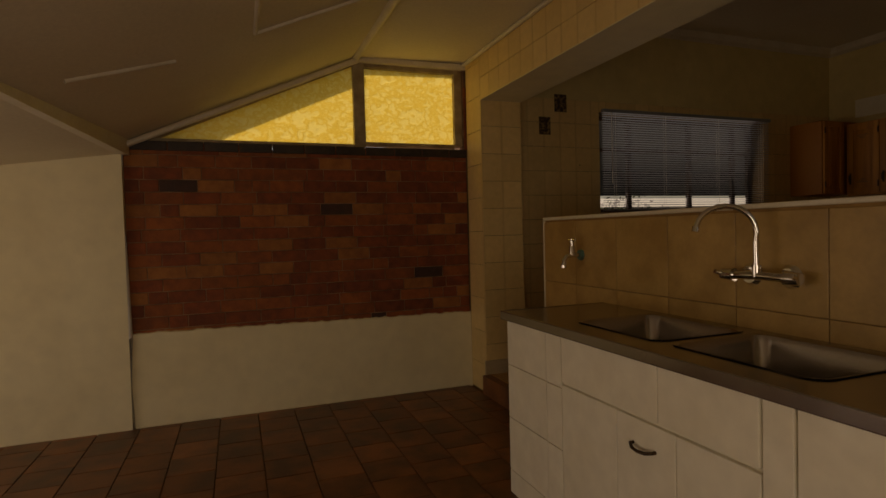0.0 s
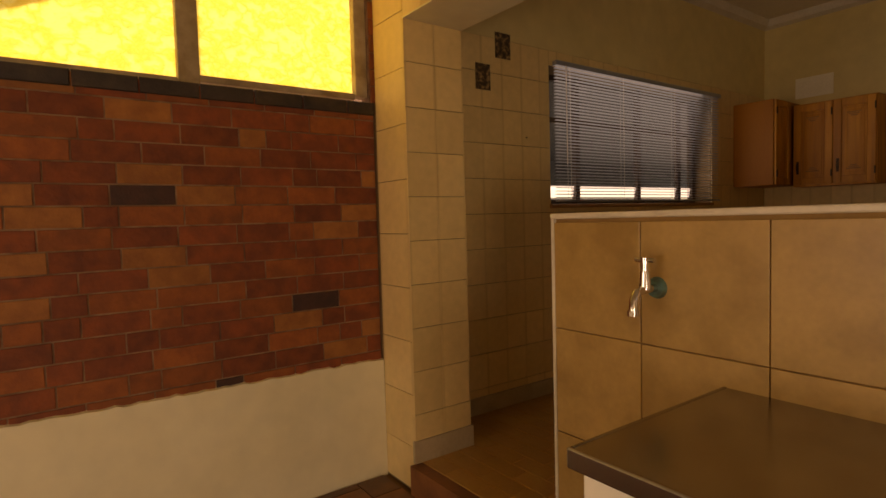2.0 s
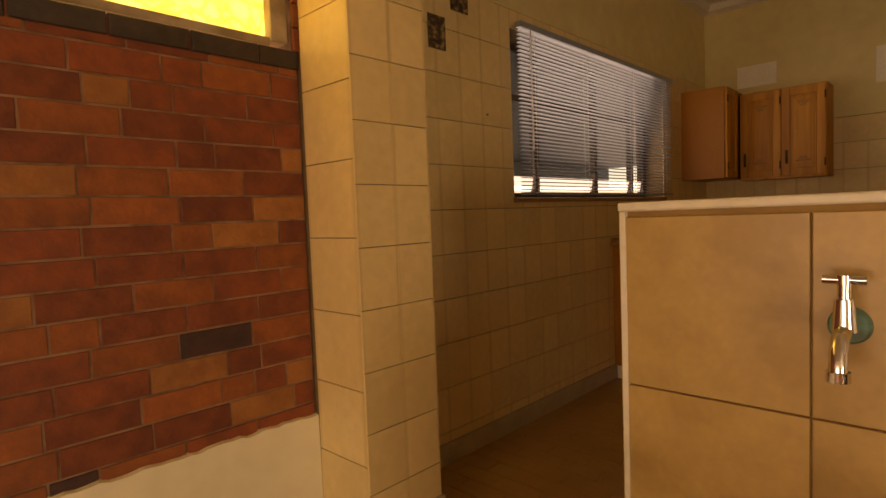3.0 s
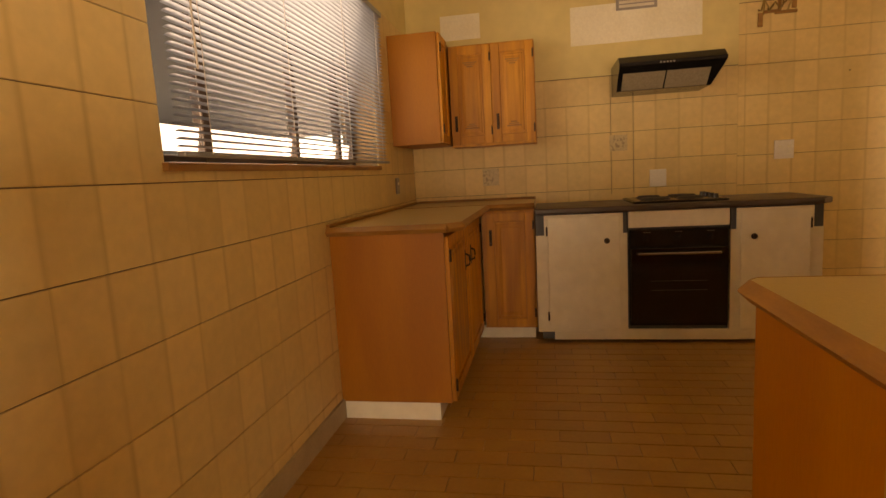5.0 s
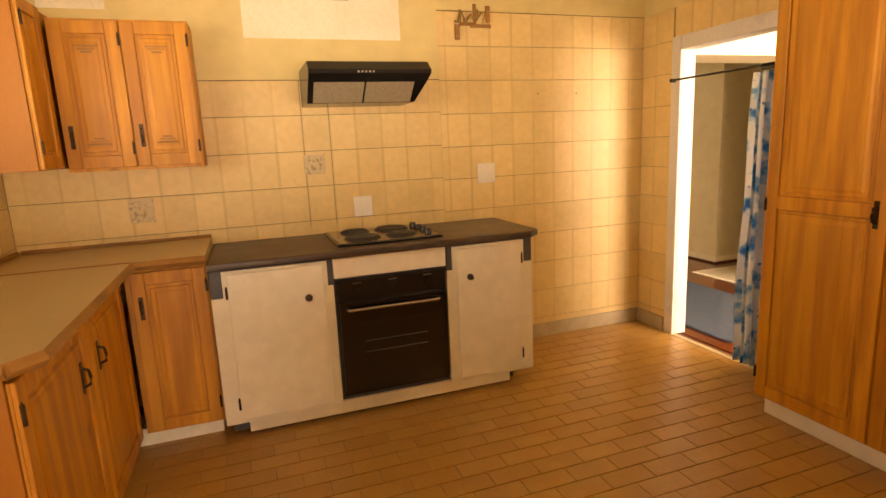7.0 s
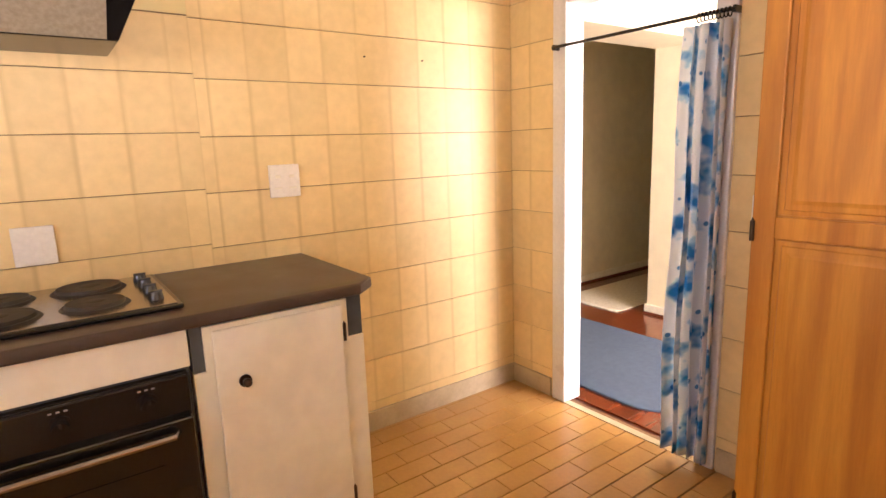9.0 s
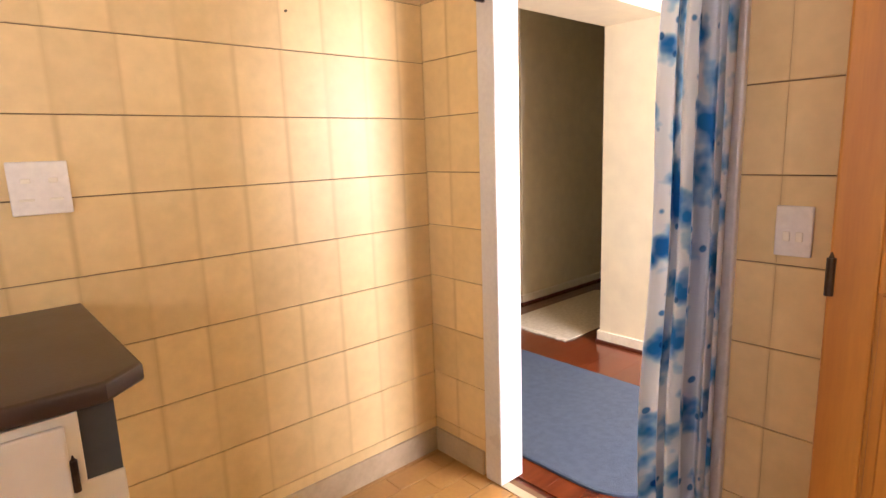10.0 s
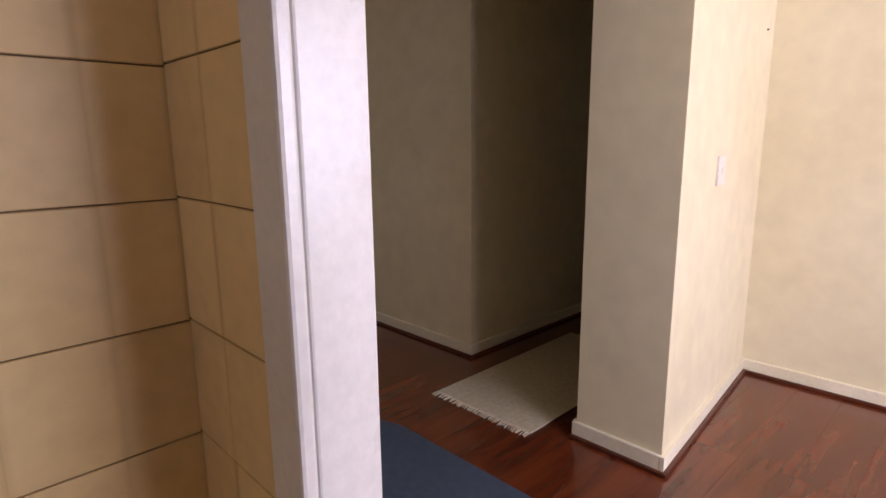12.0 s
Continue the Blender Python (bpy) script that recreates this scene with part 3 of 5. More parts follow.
structure("wall_north_upper", [(0.334, EX, NY, NY + 0.006, 2.37, KC)], M_UPPER, "cream painted wall above the tiles", "wall")
structure("wall_east_upper", [(EX, EX + 0.006, SY, NY, 2.37, KC), (EX, EX + 0.006, -2.35, NY, 1.96, 2.37)], M_UPPER, "cream painted wall above the tiles", "wall")
structure("wall_south_upper", [(0.9, EX, SY - 0.006, SY, 2.37, KC)], M_UPPER, "cream painted wall above the tiles", "wall")
bm = bmesh.new()
for a, b in (((0.34, NY, 0), (EX, NY, 0)), ((EX, NY, 0), (EX, SY, 0)), ((EX, SY, 0), (0.34, SY, 0))):
    put_tube(bm, [(a[0], a[1], KC - 0.01), (b[0], b[1], KC - 0.01)], 0.07, 8)
tagged(part("trim_cornice", bm, M_TRIM, None, smooth=True), "cream coved cornice round the kitchen ceiling", "trim", kind="structure")
bm = bmesh.new()
for b in ((0.345, 2.43, NY - 0.014, NY, KZ, KZ + 0.1), (EX - 0.014, EX, SY, -2.62, KZ, KZ + 0.1), (DX1 + 0.10, EX - 0.014, SY, SY + 0.014, KZ, KZ + 0.1), (2.8, DX0 - 0.09, SY, SY + 0.014, KZ, KZ + 0.1)):
    put_box(bm, *b, bevel=0.003)
tagged(part("baseboard", bm, M_SKIRT, None), "beige stone skirting along the kitchen walls", "baseboard", kind="structure")

# kitchen window, recess and yard beyond
win2 = thing("window_2", (2.3, 0.16, WZ0), "dark steel framed kitchen window behind a blind", "window", kind="structure")
for x in (WX0, 1.72, 2.45, 3.02, WX1 - 0.045):
    box_part("window_frame", (x, x + 0.045, 0.165, 0.205, WZ0, WZ1), M_WINFRAME, win2, bevel=0.004)
for z in (WZ0, 1.95, WZ1 - 0.04):
    box_part("window_frame", (WX0, WX1, 0.17, 0.20, z, z + 0.035), M_WINFRAME, win2, bevel=0.004)
gl = box_part("pane", (WX0, WX1, 0.183, 0.187, WZ0, WZ1), M_GLASS, win2)
gl.visible_shadow = False
box_part("window_sill", (WX0 - 0.01, WX1 + 0.01, NY - 0.02, 0.165, WZ0 - 0.025, WZ0), M_EDGE, win2, "worn brown wooden sill", bevel=0.004)
structure("roof_veranda", [(0.4, 14, 0.24, 6.0, 2.50, 2.56), (0.4, 14, 5.9, 5.98, 1.95, 2.5)], M_SLATE, "boarded veranda roof outside the kitchen window", "roof")
structure("backdrop", [(-2, 14, 7.0, 7.2, -0.3, 1.75)], M_RENDER, "pale rendered garden wall across the yard", "backdrop")
bush = thing("garden_bush", (6.5, 6.2, -0.25), "green garden bush before the yard wall", "bush")
bm = bmesh.new()
random.seed(5)
for k in range(700):
    c = Vector((6.5 + random.gauss(0, 0.5), 6.2 + random.gauss(0, 0.25), 1.3 + random.gauss(0, 0.35)))
    q = Euler((random.uniform(0, 6), random.uniform(0, 6), random.uniform(0, 6))).to_matrix()
    vs = [bm.verts.new(c + q @ Vector(p)) for p in ((-0.03, 0, 0), (0, 0.05, 0.01), (0.03, 0, 0), (0, -0.05, 0.01))]
    bm.faces.new(vs)
part("leaves", bm, M_LEAF, bush)
bm = bmesh.new()
put_cyl(bm, (6.5, 6.2, -0.25), (6.5, 6.2, 1.3), 0.05, 0.02)
part("trunk", bm, M_EDGE, bush)

# hall
def prism(bm, ring, z0, z1):
    a = [bm.verts.new((x, y, z0)) for x, y in ring]
    b = [bm.verts.new((x, y, z1)) for x, y in ring]
    bm.faces.new(a); bm.faces.new(b[::-1])
    for i in range(len(ring)):
        j = (i + 1) % len(ring)
        bm.faces.new((a[i], a[j], b[j], b[i]))


bm = bmesh.new()
prism(bm, [(4.115, -5.525), (4.49, -5.525), (4.49, -9.6), (4.27, -9.6), (4.235, -6.77)], 0, 3.0)
tagged(part("wall_hall_column", bm, M_PLASTER_B, None), "cream painted hall wall end", "wall", kind="structure")
structure("wall_hall_west_end", [(0.75, 0.9, -6.9, -5.90, 0, 3), (0.75, 0.9, -4.10, SY - 0.09, 0, 3), (0.75, 0.9, -5.90, -4.10, 0, 0.95), (0.75, 0.9, -5.90, -4.10, 2.15, 3)], M_PLASTER_B, "cream painted hall wall with a window opening", "wall")
structure("wall_hall_south", [(0.9, 4.3, -6.9, -6.77, 0, 3.0)], M_PLASTER_B, "cream painted hall wall", "wall")
structure("beam_hall", [(4.115, 4.49, -5.525, SY - 0.09, 2.10, 3.0)], M_PLASTER_B, "cream painted beam over the hall opening", "beam")
structure("wall_passage", [(5.435, 8.0, -9.6, -5.87, 0, 3.0), (7.9, 8.0, -5.87, SY - 0.09, 0, 3.0), (4.46, 8.0, SY - 0.19, SY - 0.09, 0, 3.0), (4.49, 5.435, -9.7, -9.6, 0, 3.0)], M_PLASTER_B, "cream painted passage walls", "wall")
structure("ceiling_4", [(0.75, 8.0, -9.7, SY - 0.09, 2.85, 2.95)], M_PLASTER_B, "plain cream hall ceiling", "ceiling")
bm = bmesh.new()
prism(bm, [(4.097, -5.508), (4.115, -5.508), (4.235, -6.77), (4.217, -6.77)], KZ, KZ + 0.075)
for b in ((4.115, 4.505, -5.525, -5.508, KZ, KZ + 0.075), (4.49, 4.508, -6.7, -5.525, KZ, KZ + 0.075),
          (0.9, 4.215, -6.77, -6.752, KZ, KZ + 0.075), (5.417, 5.435, -9.6, -5.852, KZ, KZ + 0.075), (5.435, 7.9, -5.87, -5.852, KZ, KZ + 0.075)):
    put_box(bm, *b, bevel=0.004)
tagged(part("baseboard_hall", bm, M_PATCH, None), "cream painted hall skirting boards", "baseboard", kind="structure")
bm = bmesh.new()
prism(bm, [(4.081, -5.508), (4.097, -5.508), (4.216, -6.752), (4.2, -6.752)], KZ, KZ + 0.018)
for b in ((4.081, 4.505, -5.508, -5.492, KZ, KZ + 0.018),
          (0.9, 4.2, -6.752, -6.736, KZ, KZ + 0.018), (5.401, 5.417, -9.6, -5.836, KZ, KZ + 0.018), (5.417, 7.9, -5.852, -5.836, KZ, KZ + 0.018)):
    put_box(bm, *b, bevel=0.004)
tagged(part("trim_floor_bead", bm, M_DARKTRIM, None), "dark red quadrant bead along the laminate", "trim", kind="structure")

# steel door frame of the doorway
door = thing("door_frame", (3.52, SY, KZ), "white painted steel door frame of an open doorway", "door frame", kind="structure")
for s, x in ((1, DX1), (-1, DX0)):
    lo_x, hi_x = (x, x + 0.082) if s > 0 else (x - 0.082, x)
    bm = bmesh.new()
    put_box(bm, lo_x, hi_x, SY - 0.006, SY + 0.018, KZ, DZ + 0.09, bevel=0.006)
    put_box(bm, x + (0.012 if s > 0 else -0.032), x + (0.032 if s > 0 else -0.012), SY - 0.05, SY + 0.012, KZ, DZ + 0.01, bevel=0.003)
    put_box(bm, lo_x + (0.0 if s > 0 else 0.02), hi_x - (0.02 if s > 0 else 0.0), SY - 0.105, SY - 0.006, KZ, DZ, bevel=0.004)
    part("jamb", bm, M_WHITE, door)
box_part("head", (DX0, DX1, SY - 0.105, SY + 0.018, DZ, DZ + 0.09), M_WHITE, door, bevel=0.006)
structure("threshold", [(DX0, DX1, SY - 0.02, SY + 0.02, KZ - 0.02, KZ + 0.004)], M_SKIRT, "pale strip at the doorway floor joint", "threshold")

# ---- things: lean-to sink ----
def flat_door(parent, side, x, y, z, w, h, material=M_UNITWHITE, name="door"):
    bm = bmesh.new()
    m = facing(side, x, y, z)
    put_box(bm, 0.002, w - 0.002, -0.018, 0.0, 0.002, h - 0.002, bevel=0.003, m=m)
    return part(name, bm, material, parent)


def pull(parent, side, x, y, z, w, upright=False, material=M_BRONZE):
    m = facing(side, x, y, z)
    pts = [(-w / 2, 0, 0), (-w / 2, -0.012, 0), (-w * 0.3, -0.024, -0.006), (0, -0.028, -0.008), (w * 0.3, -0.024, -0.006), (w / 2, -0.012, 0), (w / 2, 0, 0)]
    if upright:
        pts = [(c, b, a) for a, b, c in pts]
    bm = bmesh.new()
    put_tube(bm, [m @ Vector(p) for p in pts], 0.0055, 10)
    return part("handle", bm, material, parent, smooth=True)


def hinge(parent, side, x, y, z):
    m = facing(side, x, y, z)
    bm = bmesh.new()
    put_cyl(bm, m @ Vector((0, -0.006, -0.028)), m @ Vector((0, -0.006, 0.028)), 0.006, seg=10)
    put_cyl(bm, m @ Vector((0, -0.006, 0.028)), m @ Vector((0, -0.006, 0.037)), 0.004, 0.001, seg=8)
    return part("hinge", bm, M_BRONZE, parent)


sink = thing("sink_unit", (-0.3, -3.6, 0), "off-white sink cupboard with panelled front and tiled end", "sink unit")
bm = bmesh.new()
put_box(bm, -0.565, -0.03, -5.5, -1.80, 0.08, 0.66)
put_box(bm, -0.565, -0.545, -5.5, -2.19, 0.66, 0.82)
put_box(bm, -0.565, -0.03, -2.19, -1.80, 0.66, 0.82)
put_box(bm, -0.50, -0.03, -5.5, -1.80, 0, 0.08)
part("body", bm, M_UNITWHITE, sink)
for y0, y1 in ((-2.27, -2.80), (-2.80, -3.15)):
    flat_door(sink, "W", -0.565, y0, 0.64, y0 - y1, 0.185, name="drawer")
y = -2.27
for w, hd in ((0.335, False), (0.268, True), (0.28, False)):
    flat_door(sink, "W", -0.565, y, 0.09, w, 0.542)
    if hd:
        pull(sink, "W", -0.583, y - w / 2, 0.55, 0.10)
    y -= w
flat_door(sink, "W", -0.565, -3.155, 0.09, 0.085, 0.735, name="stile")
flat_door(sink, "W", -0.565, -3.245, 0.09, 0.55, 0.735)
flat_door(sink, "W", -0.565, -3.80, 0.09, 0.55, 0.735)

worktop = thing("sink_worktop", (-0.3, -3.6, 0.80), "stainless steel double sink worktop with rolled edge", "sink")
BOWLS = ((-0.47, -0.09, -2.68, -2.22), (-0.47, -0.09, -3.22, -2.74))
bm = bmesh.new()
rects = [(-0.60, -0.012, -5.5, -1.785)]
for b in BOWLS:
    rects = cut(rects, b)
for x0, x1, y0, y1 in rects:
    put_box(bm, x0, x1, y0, y1, 0.850, 0.863)
part("worktop", bm, M_STEEL, worktop)
bm = bmesh.new()
put_box(bm, -0.604, -0.592, -5.5, -1.781, 0.824, 0.865, bevel=0.004)
put_box(bm, -0.592, -0.012, -1.793, -1.781, 0.824, 0.865, bevel=0.004)
part("rolled_edge", bm, M_STEEL, worktop)
for x0, x1, y0, y1 in BOWLS:
    bm = bmesh.new()
    ring = []
    for k, (ins, z, r) in enumerate(((-0.012, 0.867, 0.05), (0.0, 0.864, 0.05), (0.006, 0.845, 0.05), (0.02, 0.70, 0.06), (0.05, 0.685, 0.05))):
        pts = []
        for cx, cy, a0 in ((x1 - ins - r, y1 - ins - r, 0), (x0 + ins + r, y1 - ins - r, 90), (x0 + ins + r, y0 + ins + r, 180), (x1 - ins - r, y0 + ins + r, 270)):
            for j in range(7):
                a = radians(a0 + 15 * j)
                pts.append(bm.verts.new((cx + r * math.cos(a), cy + r * math.sin(a), z)))
        ring.append(pts)
    for u, v in zip(ring, ring[1:]):
        for j in range(28):
            bm.faces.new((u[j], u[(j + 1) % 28], v[(j + 1) % 28], v[j]))
    bm.faces.new(ring[-1])
    bowl = part("bowl", bm, M_STEEL, worktop, smooth=True)
    bm = bmesh.new()
    put_cyl(bm, ((x0 + x1) / 2, (y0 + y1) / 2, 0.684), ((x0 + x1) / 2, (y0 + y1) / 2, 0.688), 0.04)
    part("drain", bm, M_CHROME, bowl)

# bib tap on the half wall
tap = thing("wall_tap", (-0.018, -1.60, 1.10), "old chrome garden tap with tarnished green flange", "tap")
bm = bmesh.new()
put_cyl(bm, (-0.018, -1.6, 1.10), (-0.034, -1.6, 1.10), 0.032, 0.026)
part("flange", bm, M_VERDI, tap, "tarnished green brass flange", True)
bm = bmesh.new()
put_tube(bm, [(-0.034, -1.6, 1.10), (-0.085, -1.6, 1.10), (-0.115, -1.6, 1.095), (-0.13, -1.6, 1.075), (-0.132, -1.6, 1.045)], 0.012)
put_cyl(bm, (-0.132, -1.6, 1.05), (-0.132, -1.6, 1.035), 0.016)
put_cyl(bm, (-0.078, -1.6, 1.10), (-0.078, -1.6, 1.150), 0.017, 0.013)
put_cyl(bm, (-0.078, -1.6, 1.150), (-0.078, -1.6, 1.180), 0.009)
part("spout", bm, M_CHROME, tap, smooth=True)
bm = bmesh.new()
put_tube(bm, [(-0.078, -1.628, 1.180), (-0.078, -1.572, 1.180)], 0.007)
put_cyl(bm, (-0.078, -1.6, 1.172), (-0.078, -1.6, 1.187), 0.010)
part("handle", bm, M_CHROME, tap, smooth=True)

mixer = thing("mixer_tap", (-0.018, -2.82, 1.06), "chrome wall mixer tap with tall swan-neck spout", "tap")
bm = bmesh.new()
for y in (-2.655, -2.805):
    put_cyl(bm, (-0.021, y, 1.06), (-0.038, y, 1.06), 0.042, 0.030)
    put_cyl(bm, (-0.036, y, 1.06), (-0.078, y, 1.06), 0.015)
put_tube(bm, [(-0.078, -2.63, 1.06), (-0.088, -2.73, 1.065), (-0.078, -2.83, 1.06)], 0.016)
part("body", bm, M_CHROME, mixer, smooth=True)
bm = bmesh.new()
pts = [(-0.088, -2.73, 1.07), (-0.088, -2.73, 1.18)]
for a in range(0, 166, 15):
    c, s = math.cos(radians(a)), math.sin(radians(a))
    pts.append((-0.173 + 0.085 * c, -2.73 + 0.05 * (1 - c), 1.215 + 0.09 * s))
put_tube(bm, pts, 0.010)
put_cyl(bm, (-0.088, -2.73, 1.06), (-0.088, -2.73, 1.10), 0.016)
put_cyl(bm, pts[-1], (pts[-1][0] - 0.004, pts[-1][1], pts[-1][2] - 0.02), 0.012)
part("spout", bm, M_CHROME, mixer, smooth=True)
for y, s in ((-2.60, 1), (-2.86, -1)):
    bm = bmesh.new()
    put_cyl(bm, (-0.078, y - s * 0.03, 1.06), (-0.078, y + s * 0.02, 1.06), 0.024, 0.020)
    put_tube(bm, [(-0.078, y + s * 0.01, 1.06), (-0.118, y + s * 0.02, 1.072)], 0.008)
    part("handle", bm, M_CHROME, mixer, smooth=True)

# ---- things: kitchen ----
def raised_door(parent, side, x, y, z, w, h, handle=None, hinges=None, name="door", panels=((0.0, 1.0),), material=M_PINE):
    """Framed pine door with raised, stepped panels."""
    m = facing(side, x, y, z)
    st = min(0.06, w * 0.2)
    bm = bmesh.new()
    put_box(bm, 0.001, w - 0.001, -0.007, 0, 0.001, h - 0.001, m=m)
    d = part(name, bm, material, parent)
    for a in (0, w - st):
        bm = bmesh.new()
        put_box(bm, a, a + st, -0.02, -0.007, 0, h, bevel=0.004, m=m)
        part("stile", bm, material, d)
    for c in [0.0] + [b for a, b in panels]:
        zc = min(max(c * h, st / 2), h - st / 2)
        bm = bmesh.new()
        put_box(bm, st, w - st, -0.0195, -0.007, zc - st / 2, zc + st / 2, bevel=0.003, m=m)
        part("rail", bm, material, d)
    for a, b in panels:
        z0, z1 = a * h + st * (1.0 if a == 0 else 0.5), b * h - st * (1.0 if b == 1 else 0.5)
        bm = bmesh.new()
        rings = []
        for ins, out in ((0.004, 0.007), (0.005, 0.0115), (0.017, 0.012), (0.020, 0.016), (0.034, 0.0165), (0.045, 0.0195)):
            rings.append([bm.verts.new(m @ Vector(q)) for q in ((st + ins, -out, z0 + ins), (w - st - ins, -out, z0 + ins), (w - st - ins, -out, z1 - ins), (st + ins, -out, z1 - ins))])
        for u, v in zip(rings, rings[1:]):
            for q in range(4):
                bm.faces.new((u[q], u[(q + 1) % 4], v[(q + 1) % 4], v[q]))
        bm.faces.new(rings[-1])
        part("panel", bm, material, d)
        if w < 0.4 and h < 0.7:
            for k in (0, 1, 2):
                for zc in (z0 + 0.055 + 0.014 * k, z1 - 0.055 - 0.014 * k):
                    bm = bmesh.new()
                    put_box(bm, w / 2 - 0.05 + 0.014 * k, w / 2 + 0.05 - 0.014 * k, -0.0235, -0.018, zc - 0.004, zc + 0.004, bevel=0.002, m=m)
                    part("carving", bm, M_EDGE, d)
    if handle:
        p = m @ Vector((handle[0], -0.02, handle[1]))
        bm = bmesh.new()
        put_box(bm, handle[0] - 0.010, handle[0] + 0.010, -0.023, -0.019, handle[1] - 0.055, handle[1] + 0.055, bevel=0.0015, m=m)
        put_tube(bm, [m @ Vector(q) for q in ((handle[0], -0.02, handle[1] - 0.035), (handle[0], -0.042, handle[1] - 0.025), (handle[0], -0.046, handle[1]), (handle[0], -0.042, handle[1] + 0.025), (handle[0], -0.02, handle[1] + 0.035))], 0.0055, 8)
        part("handle", bm, M_BRONZE, d, "dark antique bronze handle")
    for hx, hz in hinges or ():
        p = m @ Vector((hx, -0.018, hz))
        hinge(d, side, *p)
    return d


# base run under the window
base1 = thing("base_cabinet", (3.1, -0.28, KZ), "orange pine base cabinet with plain varnished end panel", "cabinet", "pine kitchen units")
box_part("end_panel", (2.40, 2.425, -0.53, NY - 0.002, 0.235, 1.05), M_PLY, base1, "varnished orange plywood end panel", bevel=0.002)
box_part("body", (2.425, 3.66, -0.53, NY - 0.002, 0.235, 1.05), M_PINE, base1)
box_part("plinth", (2.41, 3.70, -0.47, NY - 0.004, KZ, 0.235), M_UNITWHITE, base1, "off-white plinth board")
raised_door(base1, "S", 2.41, -0.531, 0.24, 0.62, 0.79, (0.50, 0.60), ((0.004, 0.08), (0.004, 0.70)))
raised_door(base1, "S", 3.04, -0.531, 0.24, 0.60, 0.79, (0.10, 0.60), ((0.596, 0.08), (0.596, 0.70)))
base2 = thing("base_cabinet", (3.95, -0.74, KZ), "narrow orange pine corner cabinet with raised panel door", "cabinet", "pine kitchen units")
box_part("body", (3.69, EX - 0.002, -0.915, -0.56, 0.235, 1.05), M_PINE, base2)
box_part("plinth", (3.75, EX - 0.004, -0.90, -0.50, KZ, 0.235), M_UNITWHITE, base2, "off-white plinth board")
raised_door(base2, "W", 3.689, -0.585, 0.245, 0.325, 0.79, (0.035, 0.62), ((0.322, 0.1), (0.322, 0.7)))
top1 = thing("kitchen_worktop", (3.2, -0.4, 1.05), "tan laminate corner worktop with worn wooden edge", "worktop")
bm = bmesh.new()
ring = [(2.375, NY - 0.002), (2.375, -0.55), (2.445, -0.61), (3.64, -0.61), (3.64, -0.92), (EX - 0.002, -0.92), (EX - 0.002, NY - 0.002)]
a = [bm.verts.new((x, y, 1.052)) for x, y in ring]
b = [bm.verts.new((x, y, 1.092)) for x, y in ring]
bm.faces.new(a); bm.faces.new(b[::-1])
for i in range(7):
    j = (i + 1) % 7
    bm.faces.new((a[i], a[j], b[j], b[i]))
part("top", bm, M_LAMINATE, top1)
bm = bmesh.new()
for i in range(4):
    p, q = Vector((*ring[i], 1.072)), Vector((*ring[i + 1], 1.072))
    put_tube(bm, [p, q], 0.021, 4)
part("edge", bm, M_EDGE, top1, "worn brown wooden edge strip")
bm = bmesh.new()
put_box(bm, 2.375, EX - 0.03, NY - 0.02, NY - 0.002, 1.092, 1.108, bevel=0.003)
put_box(bm, EX - 0.02, EX - 0.002, -0.92, NY - 0.02, 1.092, 1.108, bevel=0.003)
put_box(bm, 3.63, 3.645, -0.61, NY - 0.03, 1.0915, 1.0945)
part("upstand", bm, M_EDGE, top1, "thin brown strip along the wall")

# wall cabinets
up1 = thing("wall_cabinet", (3.95, -0.16, 1.52), "orange pine corner wall cabinet with plain side", "cabinet", "pine wall cabinets")
box_part("body", (3.665, EX - 0.002, -0.315, NY - 0.002, 1.52, 2.245), M_PLY, up1, "plain varnished side", bevel=0.002)
raised_door(up1, "S", 3.675, -0.316, 1.525, 0.28, 0.715, None, ((0.004, 0.09), (0.004, 0.62)))
up2 = thing("wall_cabinet", (4.12, -0.64, 1.5), "orange pine wall cabinet with two raised panel doors", "cabinet", "pine wall cabinets")
box_part("body", (4.0, EX - 0.002, -0.945, -0.34, 1.50, 2.21), M_PINE, up2)
raised_door(up2, "W", 3.999, -0.345, 1.515, 0.295, 0.685, (0.035, 0.15), ((0.29, 0.09), (0.29, 0.60)))
raised_door(up2, "W", 3.999, -0.645, 1.515, 0.295, 0.685, (0.035, 0.15), ((0.29, 0.09), (0.29, 0.60)))

# stove run: two white cupboards, oven housing, dark worktop
FX = 3.63


